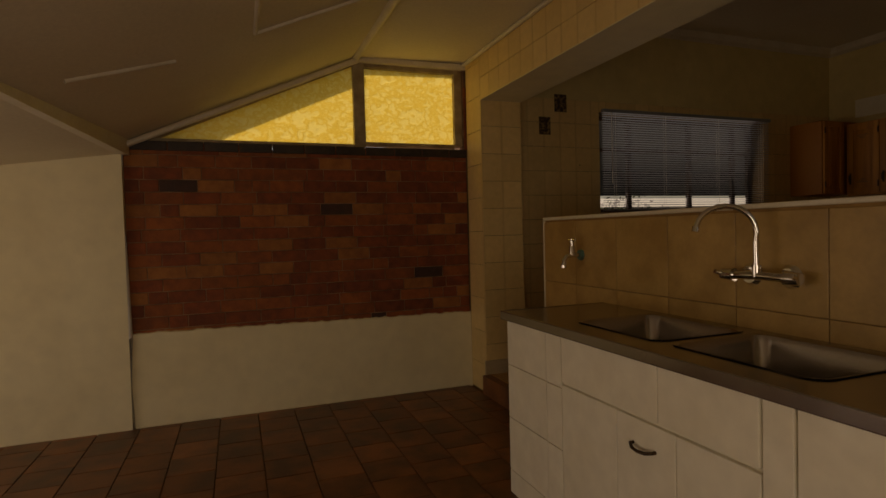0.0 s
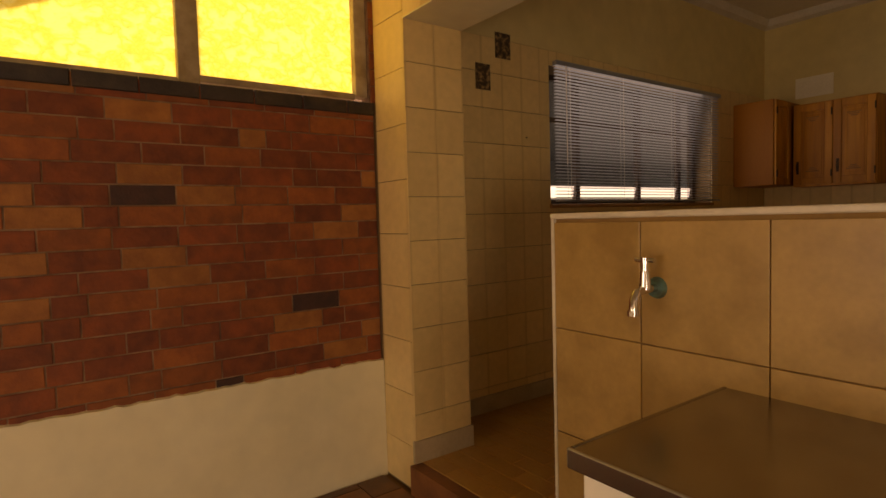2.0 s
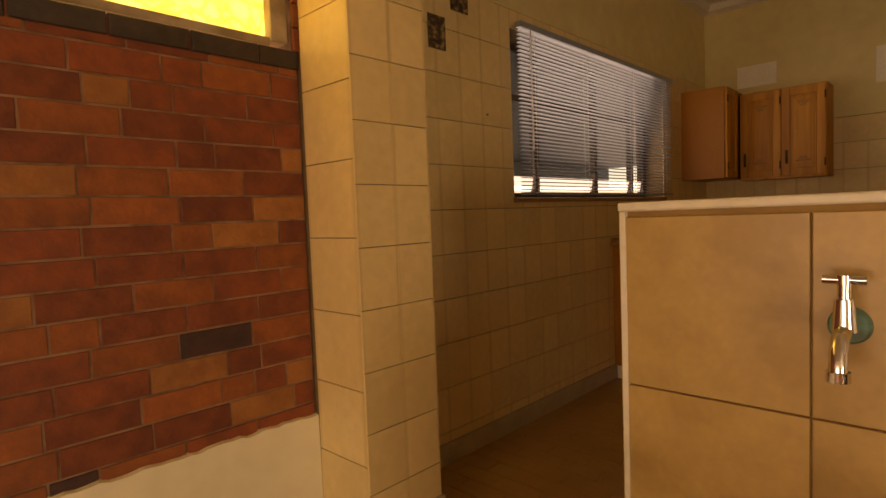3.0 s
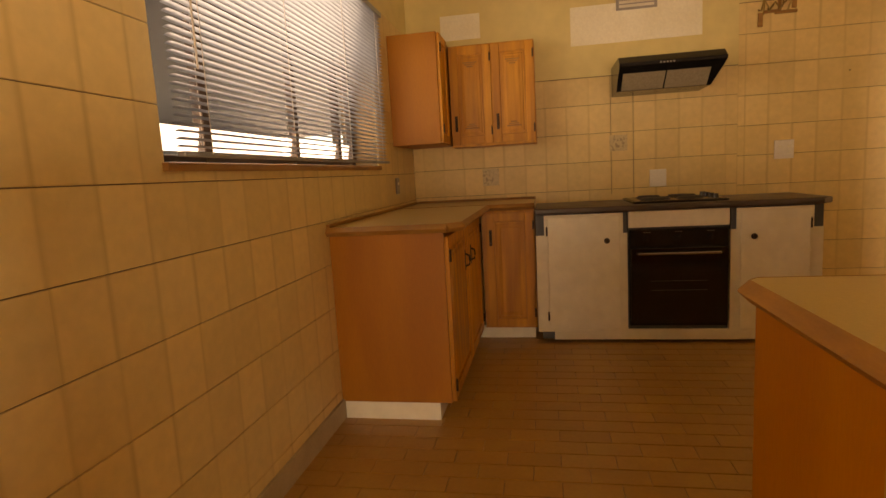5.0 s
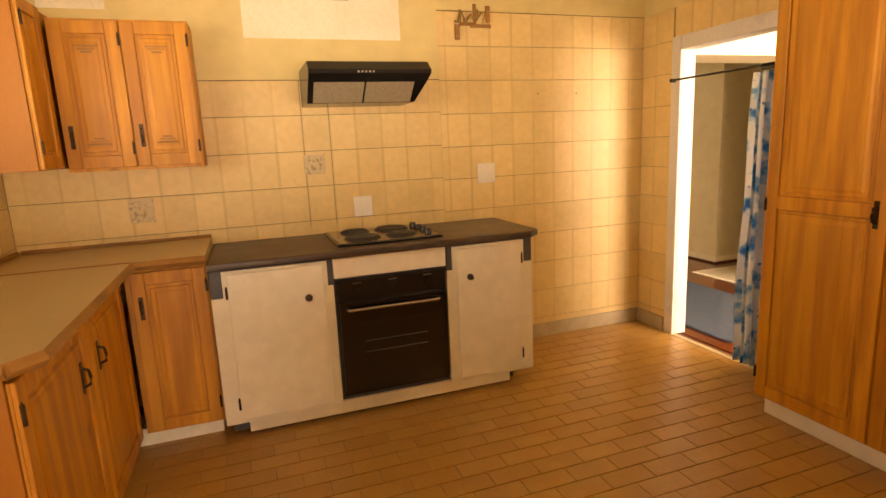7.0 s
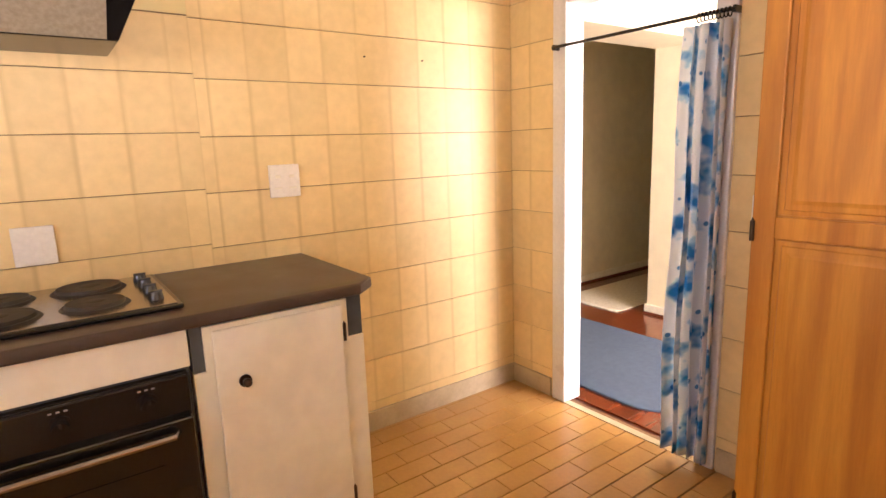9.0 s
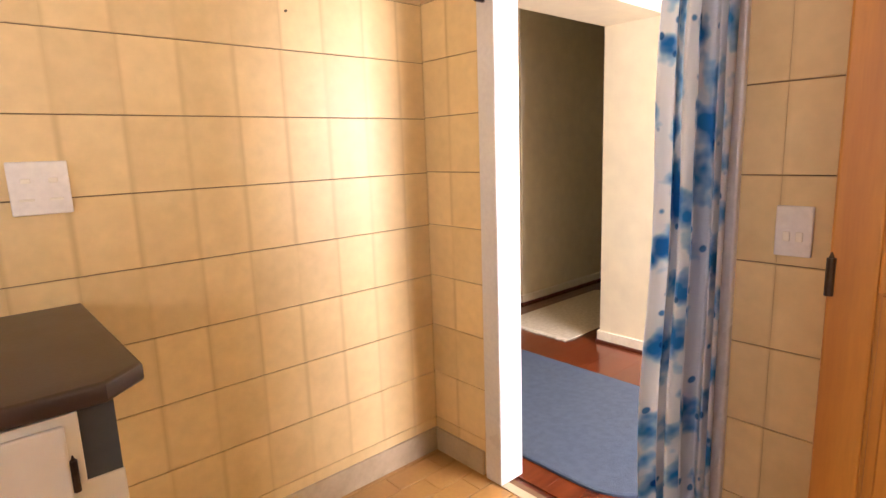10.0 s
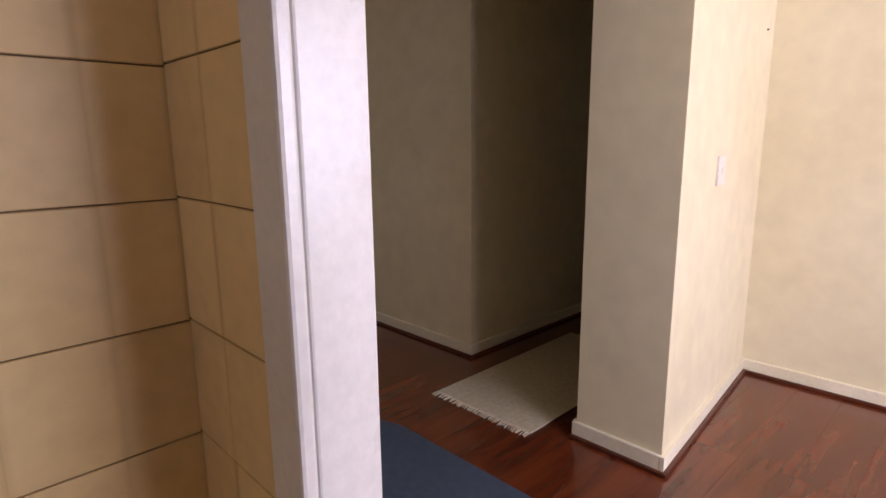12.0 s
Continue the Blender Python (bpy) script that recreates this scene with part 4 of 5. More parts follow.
def white_cupboard(y0, y1, d0, d1, knob, hinge_at, label):
    """A white cupboard with slate upper corners; y0 is its north side."""
    t = thing("stove_cupboard", (3.95, (y0 + y1) / 2, KZ), label, "cabinet", "white stove cupboards")
    box_part("body", (FX, EX - 0.004, y1, y0, 0.22, 0.875), M_UNITWHITE, t, bevel=0.003)
    box_part("upper_rail", (FX + 0.006, EX - 0.004, y1 + 0.002, y0 - 0.002, 0.875, 1.012), M_SLATE, t, "blue-grey upper rail")
    box_part("face_frame", (FX - 0.008, FX + 0.005, d1 - 0.022, d0 + 0.022, 0.876, 1.006), M_UNITWHITE, t, bevel=0.002)
    bm = bmesh.new()
    put_box(bm, FX - 0.020, FX - 0.0085, d1, d0, 0.245, 0.992, bevel=0.004)
    d = part("door", bm, M_UNITWHITE, t)
    bm = bmesh.new()
    put_cyl(bm, (FX - 0.020, knob, 0.83), (FX - 0.026, knob, 0.83), 0.018)
    put_cyl(bm, (FX - 0.026, knob, 0.83), (FX - 0.040, knob, 0.83), 0.009, 0.012)
    bmesh.ops.create_uvsphere(bm, u_segments=14, v_segments=8, radius=0.013, matrix=Matrix.Translation((FX - 0.043, knob, 0.83)))
    part("knob", bm, M_BRONZE, d, "round dark bronze knob", True)
    for z in (0.33, 0.90):
        hinge(d, "W", FX - 0.010, hinge_at, z)
    return t


c1 = white_cupboard(-0.922, -1.505, -1.00, -1.455, -1.375, -0.995, "off-white cupboard beside the oven with one door")
c2 = white_cupboard(-2.12, -2.645, -2.175, -2.565, -2.25, -2.57, "off-white end cupboard beside the oven")
oh = thing("oven_housing", (3.95, -1.81, KZ), "off-white panel housing round the built-in oven", "cabinet")
box_part("panel", (FX - 0.004, FX + 0.02, -2.115, -1.51, 0.905, 1.01), M_UNITWHITE, oh, bevel=0.003)
box_part("body", (FX + 0.02, EX - 0.004, -2.115, -1.51, 0.22, 1.01), M_SLATE, oh)
box_part("kickboard", (FX + 0.005, FX + 0.03, -2.49, -1.03, 0.165, 0.235), M_UNITWHITE, oh, "off-white kickboard", bevel=0.003)
box_part("foot", (3.72, 4.2, -2.55, -0.95, KZ, 0.22), M_SLATE, oh, "dark recessed base")
oven = thing("built_in_oven", (3.9, -1.81, 0.26), "black glass built-in electric oven with control knobs", "oven")
box_part("body", (FX - 0.006, FX + 0.019, -2.105, -1.518, 0.262, 0.893), M_BLACK, oven, bevel=0.003)
box_part("control_panel", (FX - 0.020, FX - 0.007, -2.103, -1.520, 0.785, 0.891), M_BLACK, oven, bevel=0.004)
od = box_part("door", (FX - 0.032, FX - 0.0075, -2.103, -1.520, 0.285, 0.775), M_BLKGLASS, oven, bevel=0.005)
box_part("window", (FX - 0.034, FX - 0.0325, -2.02, -1.60, 0.38, 0.66), M_BLKGLASS, od, "dark oven window")
bm = bmesh.new()
put_tube(bm, [(FX - 0.03, -1.56, 0.742), (FX - 0.058, -1.57, 0.742), (FX - 0.06, -1.81, 0.742), (FX - 0.058, -2.05, 0.742), (FX - 0.03, -2.06, 0.742)], 0.010)
part("handle", bm, M_STEEL, od, "curved metal handle", True)
for y in (-1.62, -1.81, -2.0):
    bm = bmesh.new()
    put_cyl(bm, (FX - 0.020, y, 0.838), (FX - 0.026, y, 0.838), 0.026)
    put_cyl(bm, (FX - 0.026, y, 0.838), (FX - 0.046, y, 0.838), 0.020, 0.017)
    put_box(bm, FX - 0.050, FX - 0.040, y - 0.004, y + 0.004, 0.820, 0.856, bevel=0.001)
    part("knob", bm, M_BLACK, oven, smooth=True)
    for k in range(3):
        box_part("marking", (FX - 0.0212, FX - 0.0203, y - 0.02 + 0.016 * k, y - 0.012 + 0.016 * k, 0.873, 0.877), M_GREYPLASTIC, oven)
for k in range(2):
    box_part("shelf", (FX - 0.0352, FX - 0.0343, -1.98, -1.64, 0.50 + 0.06 * k, 0.504 + 0.06 * k), M_SLATE, od)

top2 = thing("stove_worktop", (3.95, -1.8, 1.012), "dark brown laminate worktop with clipped corner", "worktop")
bm = bmesh.new()
ring = [(FX - 0.03, -0.922), (FX - 0.03, -2.63), (FX + 0.03, -2.70), (EX - 0.002, -2.70), (EX - 0.002, -0.922)]
a = [bm.verts.new((x, y, 1.014)) for x, y in ring]
b = [bm.verts.new((x, y, 1.052)) for x, y in ring]
bm.faces.new(a); bm.faces.new(b[::-1])
for i in range(5):
    j = (i + 1) % 5
    bm.faces.new((a[i], a[j], b[j], b[i]))
bmesh.ops.bevel(bm, geom=[e for e in bm.edges if abs(e.verts[0].co.z - e.verts[1].co.z) < 1e-4], offset=0.008, segments=3, affect="EDGES", profile=0.5)
part("top", bm, M_DARKTOP, top2, smooth=True)

hob = thing("electric_hob", (3.93, -1.83, 1.053), "black electric hob with four iron hotplates", "hob")
HX, HY = 3.94, -1.84
box_part("tray", (HX - 0.25, HX + 0.25, HY - 0.29, HY + 0.29, 1.053, 1.066), M_BLACK, hob, bevel=0.005)
box_part("surface", (HX - 0.235, HX + 0.235, HY - 0.275, HY + 0.275, 1.066, 1.069), M_STEEL, hob, "worn steel hob surface", bevel=0.001)
for dx, dy, r in ((-0.11, 0.13, 0.09), (0.12, 0.13, 0.075), (-0.11, -0.09, 0.075), (0.12, -0.09, 0.09)):
    bm = bmesh.new()
    put_cyl(bm, (HX + dx, HY + dy, 1.069), (HX + dx, HY + dy, 1.074), r + 0.012, r + 0.006, 32)
    put_cyl(bm, (HX + dx, HY + dy, 1.074), (HX + dx, HY + dy, 1.083), r, r - 0.004, 32)
    put_cyl(bm, (HX + dx, HY + dy, 1.083), (HX + dx, HY + dy, 1.0845), r * 0.35, r * 0.3, 20)
    part("hotplate", bm, M_PLATE, hob, smooth=True)
for k in range(4):
    bm = bmesh.new()
    put_cyl(bm, (HX - 0.15 + 0.1 * k, HY - 0.235, 1.069), (HX - 0.15 + 0.1 * k, HY - 0.235, 1.09), 0.021, 0.017)
    put_box(bm, HX - 0.153 + 0.1 * k, HX - 0.147 + 0.1 * k, HY - 0.253, HY - 0.217, 1.088, 1.094, bevel=0.001)
    part("knob", bm, M_BLACK, hob, smooth=True)

hood = thing("cooker_hood", (4.03, -1.79, 1.80), "black cooker hood with grey grease filters", "cooker hood")
bm = bmesh.new()
prof = [(3.845, 1.905), (3.80, 1.935), (3.795, 1.955), (3.86, 2.005), (EX - 0.002, 2.005), (EX - 0.002, 1.80), (3.965, 1.80)]
a = [bm.verts.new((x, -1.49, z)) for x, z in prof]
b = [bm.verts.new((x, -2.09 - 0.055 * min(max((z - 1.80) / 0.13, 0), 1), z)) for x, z in prof]
bm.faces.new(a); bm.faces.new(b[::-1])
for i in range(len(prof)):
    j = (i + 1) % len(prof)
    bm.faces.new((a[i], a[j], b[j], b[i]))
bmesh.ops.bevel(bm, geom=list(bm.edges), offset=0.004, segments=2, affect="EDGES", profile=0.5)
part("body", bm, M_BLACK, hood)
for y0, y1 in ((-1.52, -1.785), (-1.795, -2.06)):
    bm = bmesh.new()
    u = Vector((3.965 - 3.845, 0, 1.80 - 1.905))
    nrm = Vector((-0.66, 0, -0.75)) * 0.004
    q = [Vector((3.845, y0, 1.905)) + u * 0.06 + nrm, Vector((3.845, y1, 1.905)) + u * 0.06 + nrm, Vector((3.845, y1, 1.905)) + u * 0.95 + nrm, Vector((3.845, y0, 1.905)) + u * 0.95 + nrm]
    lo_ = [bm.verts.new(p) for p in q]
    hi_ = [bm.verts.new(p - nrm * 0.9) for p in q]
    bm.faces.new(lo_); bm.faces.new(hi_[::-1])
    for i in range(4):
        bm.faces.new((lo_[i], lo_[(i + 1) % 4], hi_[(i + 1) % 4], hi_[i]))
    part("filter", bm, M_FILTER, hood, "greasy grey filter panel")
for k in range(5):
    box_part("switch", (3.7935, 3.7965, -1.75 - 0.02 * k, -1.74 - 0.02 * k, 1.940, 1.950), M_GREYPLASTIC, hood)
bm = bmesh.new()
put_tube(bm, [(4.10, -1.83, 2.006), (4.12, -1.80, 2.018), (4.13, -1.76, 2.012), (4.2, -1.72, 2.01), (4.25, -1.72, 2.03)], 0.004, 6)
part("cable", bm, M_BLACK, hood)

# tall cabinet and unit by the south wall
tall = thing("tall_cabinet", (2.5, -3.66, KZ), "tall orange pine larder cabinet with panelled doors", "cabinet", "pine kitchen units")
box_part("body", (2.20, 2.79, SY + 0.004, -3.445, 0.25, 2.42), M_PINE, tall, bevel=0.003)
box_part("plinth", (2.20, 2.78, SY + 0.004, -3.50, KZ, 0.25), M_UNITWHITE, tall, "off-white plinth board")
raised_door(tall, "N", 2.785, -3.444, 0.262, 0.53, 2.14, (0.49, 0.95), ((0.004, 0.12), (0.004, 0.95), (0.004, 1.9)), panels=((0.0, 0.45), (0.45, 1.0)))
base3 = thing("base_cabinet", (1.7, -3.66, KZ), "orange pine base cabinet beside the tall larder", "cabinet", "pine kitchen units")
box_part("body", (1.10, 2.195, SY + 0.004, -3.445, 0.25, 1.045), M_PINE, base3, bevel=0.003)
box_part("plinth", (1.10, 2.195, SY + 0.004, -3.50, KZ, 0.25), M_UNITWHITE, base3, "off-white plinth board")
raised_door(base3, "N", 2.185, -3.444, 0.262, 0.53, 0.77, (0.06, 0.58), ((0.526, 0.1),))
raised_door(base3, "N", 1.645, -3.444, 0.262, 0.53, 0.77, (0.47, 0.58), ((0.004, 0.1),))
pen = thing("peninsula_cabinet", (0.75, -2.2, KZ), "orange pine peninsula cabinet against the half wall", "cabinet", "pine kitchen units")
box_part("end_panel", (0.355, 1.012, -1.381, -1.361, 0.235, 1.05), M_PLY, pen, "varnished orange plywood end panel", bevel=0.002)
box_part("body", (0.355, 0.99, -3.43, -1.381, 0.235, 1.05), M_PINE, pen)
box_part("plinth", (0.355, 0.94, -3.43, -1.385, KZ, 0.235), M_UNITWHITE, pen, "off-white plinth board")
for k in range(4):
    raised_door(pen, "E", 0.991, -3.41 + 0.50 * k, 0.245, 0.49, 0.79, (0.44 if k % 2 else 0.06, 0.6), ())
top3 = thing("peninsula_worktop", (0.75, -2.2, 1.05), "tan laminate peninsula worktop with worn wooden edge", "worktop")
bm = bmesh.new()
ring = [(0.345, -1.347), (1.003, -1.347), (1.023, -1.367), (1.023, -3.40), (2.195, -3.40), (2.195, SY + 0.004), (0.345, SY + 0.004)]
a = [bm.verts.new((x, y, 1.052)) for x, y in ring]
b = [bm.verts.new((x, y, 1.092)) for x, y in ring]
bm.faces.new(a); bm.faces.new(b[::-1])
for i in range(7):
    j = (i + 1) % 7
    bm.faces.new((a[i], a[j], b[j], b[i]))
part("top", bm, M_LAMINATE, top3)
bm = bmesh.new()
for i in range(4):
    put_tube(bm, [Vector((*ring[i], 1.072)), Vector((*ring[i + 1], 1.072))], 0.021, 4)
part("edge", bm, M_EDGE, top3, "worn brown wooden edge strip")

# venetian blind
blind = thing("venetian_blind", (2.3, 0.0, WZ0), "grey aluminium venetian blind, lowered and half open", "blind")
box_part("head_rail", (WX0 - 0.008, WX1 + 0.012, -0.058, -0.020, WZ1 - 0.015, WZ1 + 0.015), M_SLAT, blind, bevel=0.003)
box_part("bottom_rail", (WX0 - 0.006, WX1 + 0.01, -0.052, -0.026, WZ0 + 0.012, WZ0 + 0.026), M_SLAT, blind, bevel=0.003)
me = bpy.data.meshes.new("slat")
w = (WX1 - WX0) / 2 + 0.006
prof = [(-0.0125, 0.0), (-0.006, 0.0018), (0.0, 0.0024), (0.006, 0.0018), (0.0125, 0.0)]
vs = [(sx, y, z + dz) for dz in (0, 0.0004) for sx in (-w, w) for y, z in prof]
fs = []
for k in range(4):
    fs.append((k, k + 1, k + 6, k + 5))
    fs.append((k + 10, k + 15, k + 16, k + 11))
me.from_pydata(vs, [], fs)
me.materials.append(M_SLAT)
zs = np.arange(WZ0 + 0.04, WZ1 - 0.018, 0.0205)
for z in zs:
    ob = new("slat", me)
    ob.parent = blind
    ob.matrix_parent_inverse = blind.matrix_basis.inverted()
    ob.matrix_basis = pose((WX0 + WX1) / 2, -0.038, float(z), -7 + random.uniform(-2, 2), 0, 0)
for x in (1.42, 1.98, 2.62, 3.17):
    bm = bmesh.new()
    for y in (-0.052, -0.024):
        put_cyl(bm, (x, y, WZ0 + 0.02), (x, y, WZ1 - 0.012), 0.0012, seg=6)
    part("cord", bm, M_PLASTIC, blind)
bm = bmesh.new()
put_cyl(bm, (1.375, -0.062, WZ0 + 0.25), (1.375, -0.060, WZ1 - 0.012), 0.003, seg=8)
part("wand", bm, M_PLASTIC, blind, "clear plastic tilt wand")

# sockets, switches and plates
def plate(name, side, x, y, z, w, h, label, category, rockers=(), material=M_PLASTIC):
    t = thing(name, (x, y, z), label, category)
    m = facing(side, x, y, z)
    bm = bmesh.new()
    put_box(bm, -w / 2, w / 2, -0.010, 0.0, -h / 2, h / 2, bevel=0.003, m=m)
    part("cover", bm, material, t)
    for rx, rz, rw, rh in rockers:
        bm = bmesh.new()
        put_box(bm, rx - rw / 2, rx + rw / 2, -0.014, -0.009, rz - rh / 2, rz + rh / 2, bevel=0.0015, m=m)
        part("rocker", bm, M_UNITWHITE, t)
    return t


EW = EX - 0.006
plate("switch_plate", "W", EW, -2.65, 1.355, 0.125, 0.13, "white double stove switch plate on the tiles", "switch", ((-0.028, 0.018, 0.02, 0.012), (0.028, 0.018, 0.02, 0.012), (-0.03, -0.028, 0.03, 0.006), (0.03, -0.028, 0.03, 0.006)))
plate("blank_plate", "W", EW, -1.81, 1.20, 0.115, 0.125, "blank white cover plate above the hob", "cover plate")
plate("switch_plate", "N", 2.965, SY + 0.006, 1.205, 0.075, 0.115, "white double light switch beside the doorway", "switch", ((-0.013, -0.012, 0.014, 0.022), (0.013, -0.012, 0.014, 0.022)))
plate("switch_plate", "W", 4.157, -5.99, 1.28, 0.075, 0.12, "white light switch on the hall wall", "switch", ((0, 0, 0.015, 0.025),))
plate("socket_plate", "S", 3.68, NY - 0.006, 1.25, 0.075, 0.11, "dark grey socket plate above the worktop", "socket", ((0, 0.015, 0.02, 0.02),), M_GREYPLASTIC)

# printed tiles, pale patches, vent, torn fitting
def decal(name, side, x, y, z, w, h, material, label, category, d=0.003):
    bm = bmesh.new()
    put_box(bm, -w / 2, w / 2, -d, 0, -h / 2, h / 2, m=facing(side, x, y, z))
    return tagged(part(name, bm, material, None), label, category)


ET = EX - 0.0065
decal("printed_tile", "W", ET, -0.585, 1.27, 0.125, 0.13, M_DECOR, "cream tile with a faded brown flower print", "tile")
decal("printed_tile", "W", ET, -1.535, 1.47, 0.125, 0.115, M_DECOR, "cream tile with a faded brown flower print", "tile")
decal("printed_tile", "S", 0.74, NY - 0.0065, 2.13, 0.11, 0.15, M_DECORDK, "cream tile with a dark brown figure print", "tile")
decal("printed_tile", "S", 0.90, NY - 0.0065, 2.33, 0.12, 0.15, M_DECORDK, "cream tile with a dark brown flower print", "tile")
decal("wall_patch", "W", EX, -1.66, 2.32, 0.90, 0.27, M_PATCH, "pale cream repaired patch on the wall", "patch", 0.004)
decal("wall_patch", "W", EX, -0.40, 2.40, 0.30, 0.18, M_PATCH, "small pale repaired patch on the wall", "patch", 0.004)
vent = thing("wall_vent", (EX - 0.004, -1.67, 2.48), "cream louvred wall vent in a grey frame", "vent")
box_part("frame", (EX - 0.012, EX - 0.0042, -1.81, -1.53, 2.40, 2.53), M_GREYPLASTIC, vent, bevel=0.002)
for k in range(4):
    box_part("slat", (EX - 0.016, EX - 0.0122, -1.79, -1.55, 2.415 + 0.028 * k, 2.433 + 0.028 * k), M_TRIM, vent, bevel=0.001)
fit_ = thing("wall_bracket", (EX - 0.006, -2.58, 2.30), "torn remains of a brass wall fitting", "bracket")
bm = bmesh.new()
random.seed(9)
for k in range(7):
    y = -2.47 - 0.03 * k
    put_tube(bm, [(EW, y, 2.30 + random.uniform(-0.03, 0.05)), (EW - 0.03, y + random.uniform(-0.03, 0.03), 2.31 + random.uniform(-0.03, 0.06)), (EW - 0.012, y - 0.03, 2.33 + random.uniform(-0.02, 0.05))], 0.006, 6)
part("wires", bm, M_BRASS, fit_)
bm = bmesh.new()
for b in ((-2.48, 2.24, 0.03, 0.09), (-2.55, 2.29, 0.10, 0.02), (-2.64, 2.28, 0.14, 0.02), (-2.60, 2.35, 0.02, 0.12), (-2.69, 2.35, 0.03, 0.10)):
    put_box(bm, EW - 0.012, EW, b[0] - b[2] / 2, b[0] + b[2] / 2, b[1] - b[3] / 2, b[1] + b[3] / 2, bevel=0.002)
part("plate", bm, M_EDGE, fit_)

bm = bmesh.new()
for y in (-1.483, -1.641):
    put_box(bm, EX - 0.0012, EX + 0.004, y - 0.0014, y + 0.0014, 1.10, 1.956)
tagged(part("trim_joint", bm, M_GROUT, None), "dark grouted upright joints between the stove tiles", "trim", kind="structure")

nails = [("S", 1.09, NY, 1.80), ("W", EX, -3.05, 1.86), ("W", EX, -3.35, 1.86), ("W", 4.219, -6.62, 1.91)]
for side, x, y, z in nails:
    bm = bmesh.new()
    m = facing(side, x, y, z)
    put_cyl(bm, m @ Vector((0, 0.004, 0)), m @ Vector((0, -0.006, 0)), 0.004, seg=8)
    tagged(part("nail", bm, M_BRONZE, None), "small dark nail stuck in the wall", "nail", "wall nails")

# ---- things: doorway and hall ----
rod = thing("curtain_rod", (3.5, SY + 0.055, 1.90), "thin black curtain rod across the doorway", "curtain rod")
bm = bmesh.new()
put_cyl(bm, (DX0 - 0.09, SY + 0.055, 1.90), (DX1 + 0.05, SY + 0.055, 1.90), 0.007, seg=12)
part("pole", bm, M_BLACK, rod)
for x in (DX0 - 0.085, DX1 + 0.045):
    box_part("bracket", (x - 0.006, x + 0.006, SY + 0.017, SY + 0.056, 1.888, 1.912), M_BLACK, rod, bevel=0.001)
for k in range(9):
    bm = bmesh.new()
    cx = DX0 - 0.07 + 0.014 * k
    put_tube(bm, [(cx, SY + 0.055 + 0.014 * math.cos(a), 1.893 + 0.016 * math.sin(a)) for a in (radians(30 * j) for j in range(13))], 0.0025, 6)
    part("ring", bm, M_BLACK, rod)

curtain = thing("door_curtain", (3.15, SY + 0.055, KZ), "blue and white flowered curtain gathered to one side", "curtain")
bm = bmesh.new()
uvl = bm.loops.layers.uv.new("uv")
NU, NV = 72, 40
grid = []
for j in range(NV + 1):
    v = j / NV
    z = 1.868 - v * (1.868 - 0.185)
    wid = 0.170 + 0.038 * v + 0.012 * math.sin(v * 5.0) * v + 0.008 * math.sin(v * 11)
    row = []
    for i in range(NU + 1):
        u = i / NU
        fold = math.sin(u * 2 * math.pi * 5.5 + 0.7 * math.sin(v * 3)) * (0.026 + 0.012 * v) + 0.008 * math.sin(u * 31 + v * 4)
        row.append(bm.verts.new((DX0 - 0.083 + wid * (u + 0.05 * math.sin(u * 21 + v)), SY + 0.058 + fold * 0.75, z)))
    grid.append(row)
for j in range(NV):
    for i in range(NU):
        f = bm.faces.new((grid[j][i], grid[j][i + 1], grid[j + 1][i + 1], grid[j + 1][i]))
        for lp, (a, b) in zip(f.loops, ((i, j), (i + 1, j), (i + 1, j + 1), (i, j + 1))):
            lp[uvl].uv = (a / NU * 0.62, b / NV * 1.7)
cl = part("cloth", bm, M_CLOTH, curtain, smooth=True)
so = cl.modifiers.new("thickness", "SOLIDIFY")
so.thickness = 0.002

rug = thing("blue_rug", (4.3, -4.6, KZ), "blue-grey pile rug with rounded corners", "rug")
bm = bmesh.new()
pts, r = [], 0.24
for cx, cy, a0 in ((5.30 - r, -4.10 - r, 0), (3.42 + r, -4.10 - r, 90), (3.42 + r, -5.04 + r, 180), (5.30 - r, -5.04 + r, 270)):
    for j in range(10):
        a = radians(a0 + 10 * j)
        pts.append((cx + r * math.cos(a), cy + r * math.sin(a)))
for ins, z0 in ((0, 0),):
    lo_ = [bm.verts.new((x, y, KZ + 0.001)) for x, y in pts]
    mid = [bm.verts.new((x, y, KZ + 0.010)) for x, y in pts]
    hi_ = [bm.verts.new((4.36 + (x - 4.36) * 0.992, -4.57 + (y + 4.57) * 0.985, KZ + 0.014)) for x, y in pts]
    for p, q in ((lo_, mid), (mid, hi_)):
        for i in range(len(pts)):
            j = (i + 1) % len(pts)
            bm.faces.new((p[i], p[j], q[j], q[i]))
    bm.faces.new(hi_)
part("rug_body", bm, M_RUGBLUE, rug)

rug2 = thing("fringed_rug", (4.93, -5.95, KZ), "cream woven runner rug with fringed end", "rug")
box_part("weave", (4.64, 5.23, -6.62, -5.40, KZ + 0.001, KZ + 0.008), M_RUGCREAM, rug2, bevel=0.002)
bm = bmesh.new()
random.seed(12)
for k in range(60):
    x = 4.645 + 0.58 * k / 59
    dx = random.uniform(-0.012, 0.012)
    put_tube(bm, [(x, -5.402, KZ + 0.005), (x + dx * 0.4, -5.385, KZ + 0.006), (x + dx, -5.36 + random.uniform(-0.008, 0.006), KZ + 0.004)], 0.003, 5)
part("fringe", bm, M_RUGCREAM, rug2)

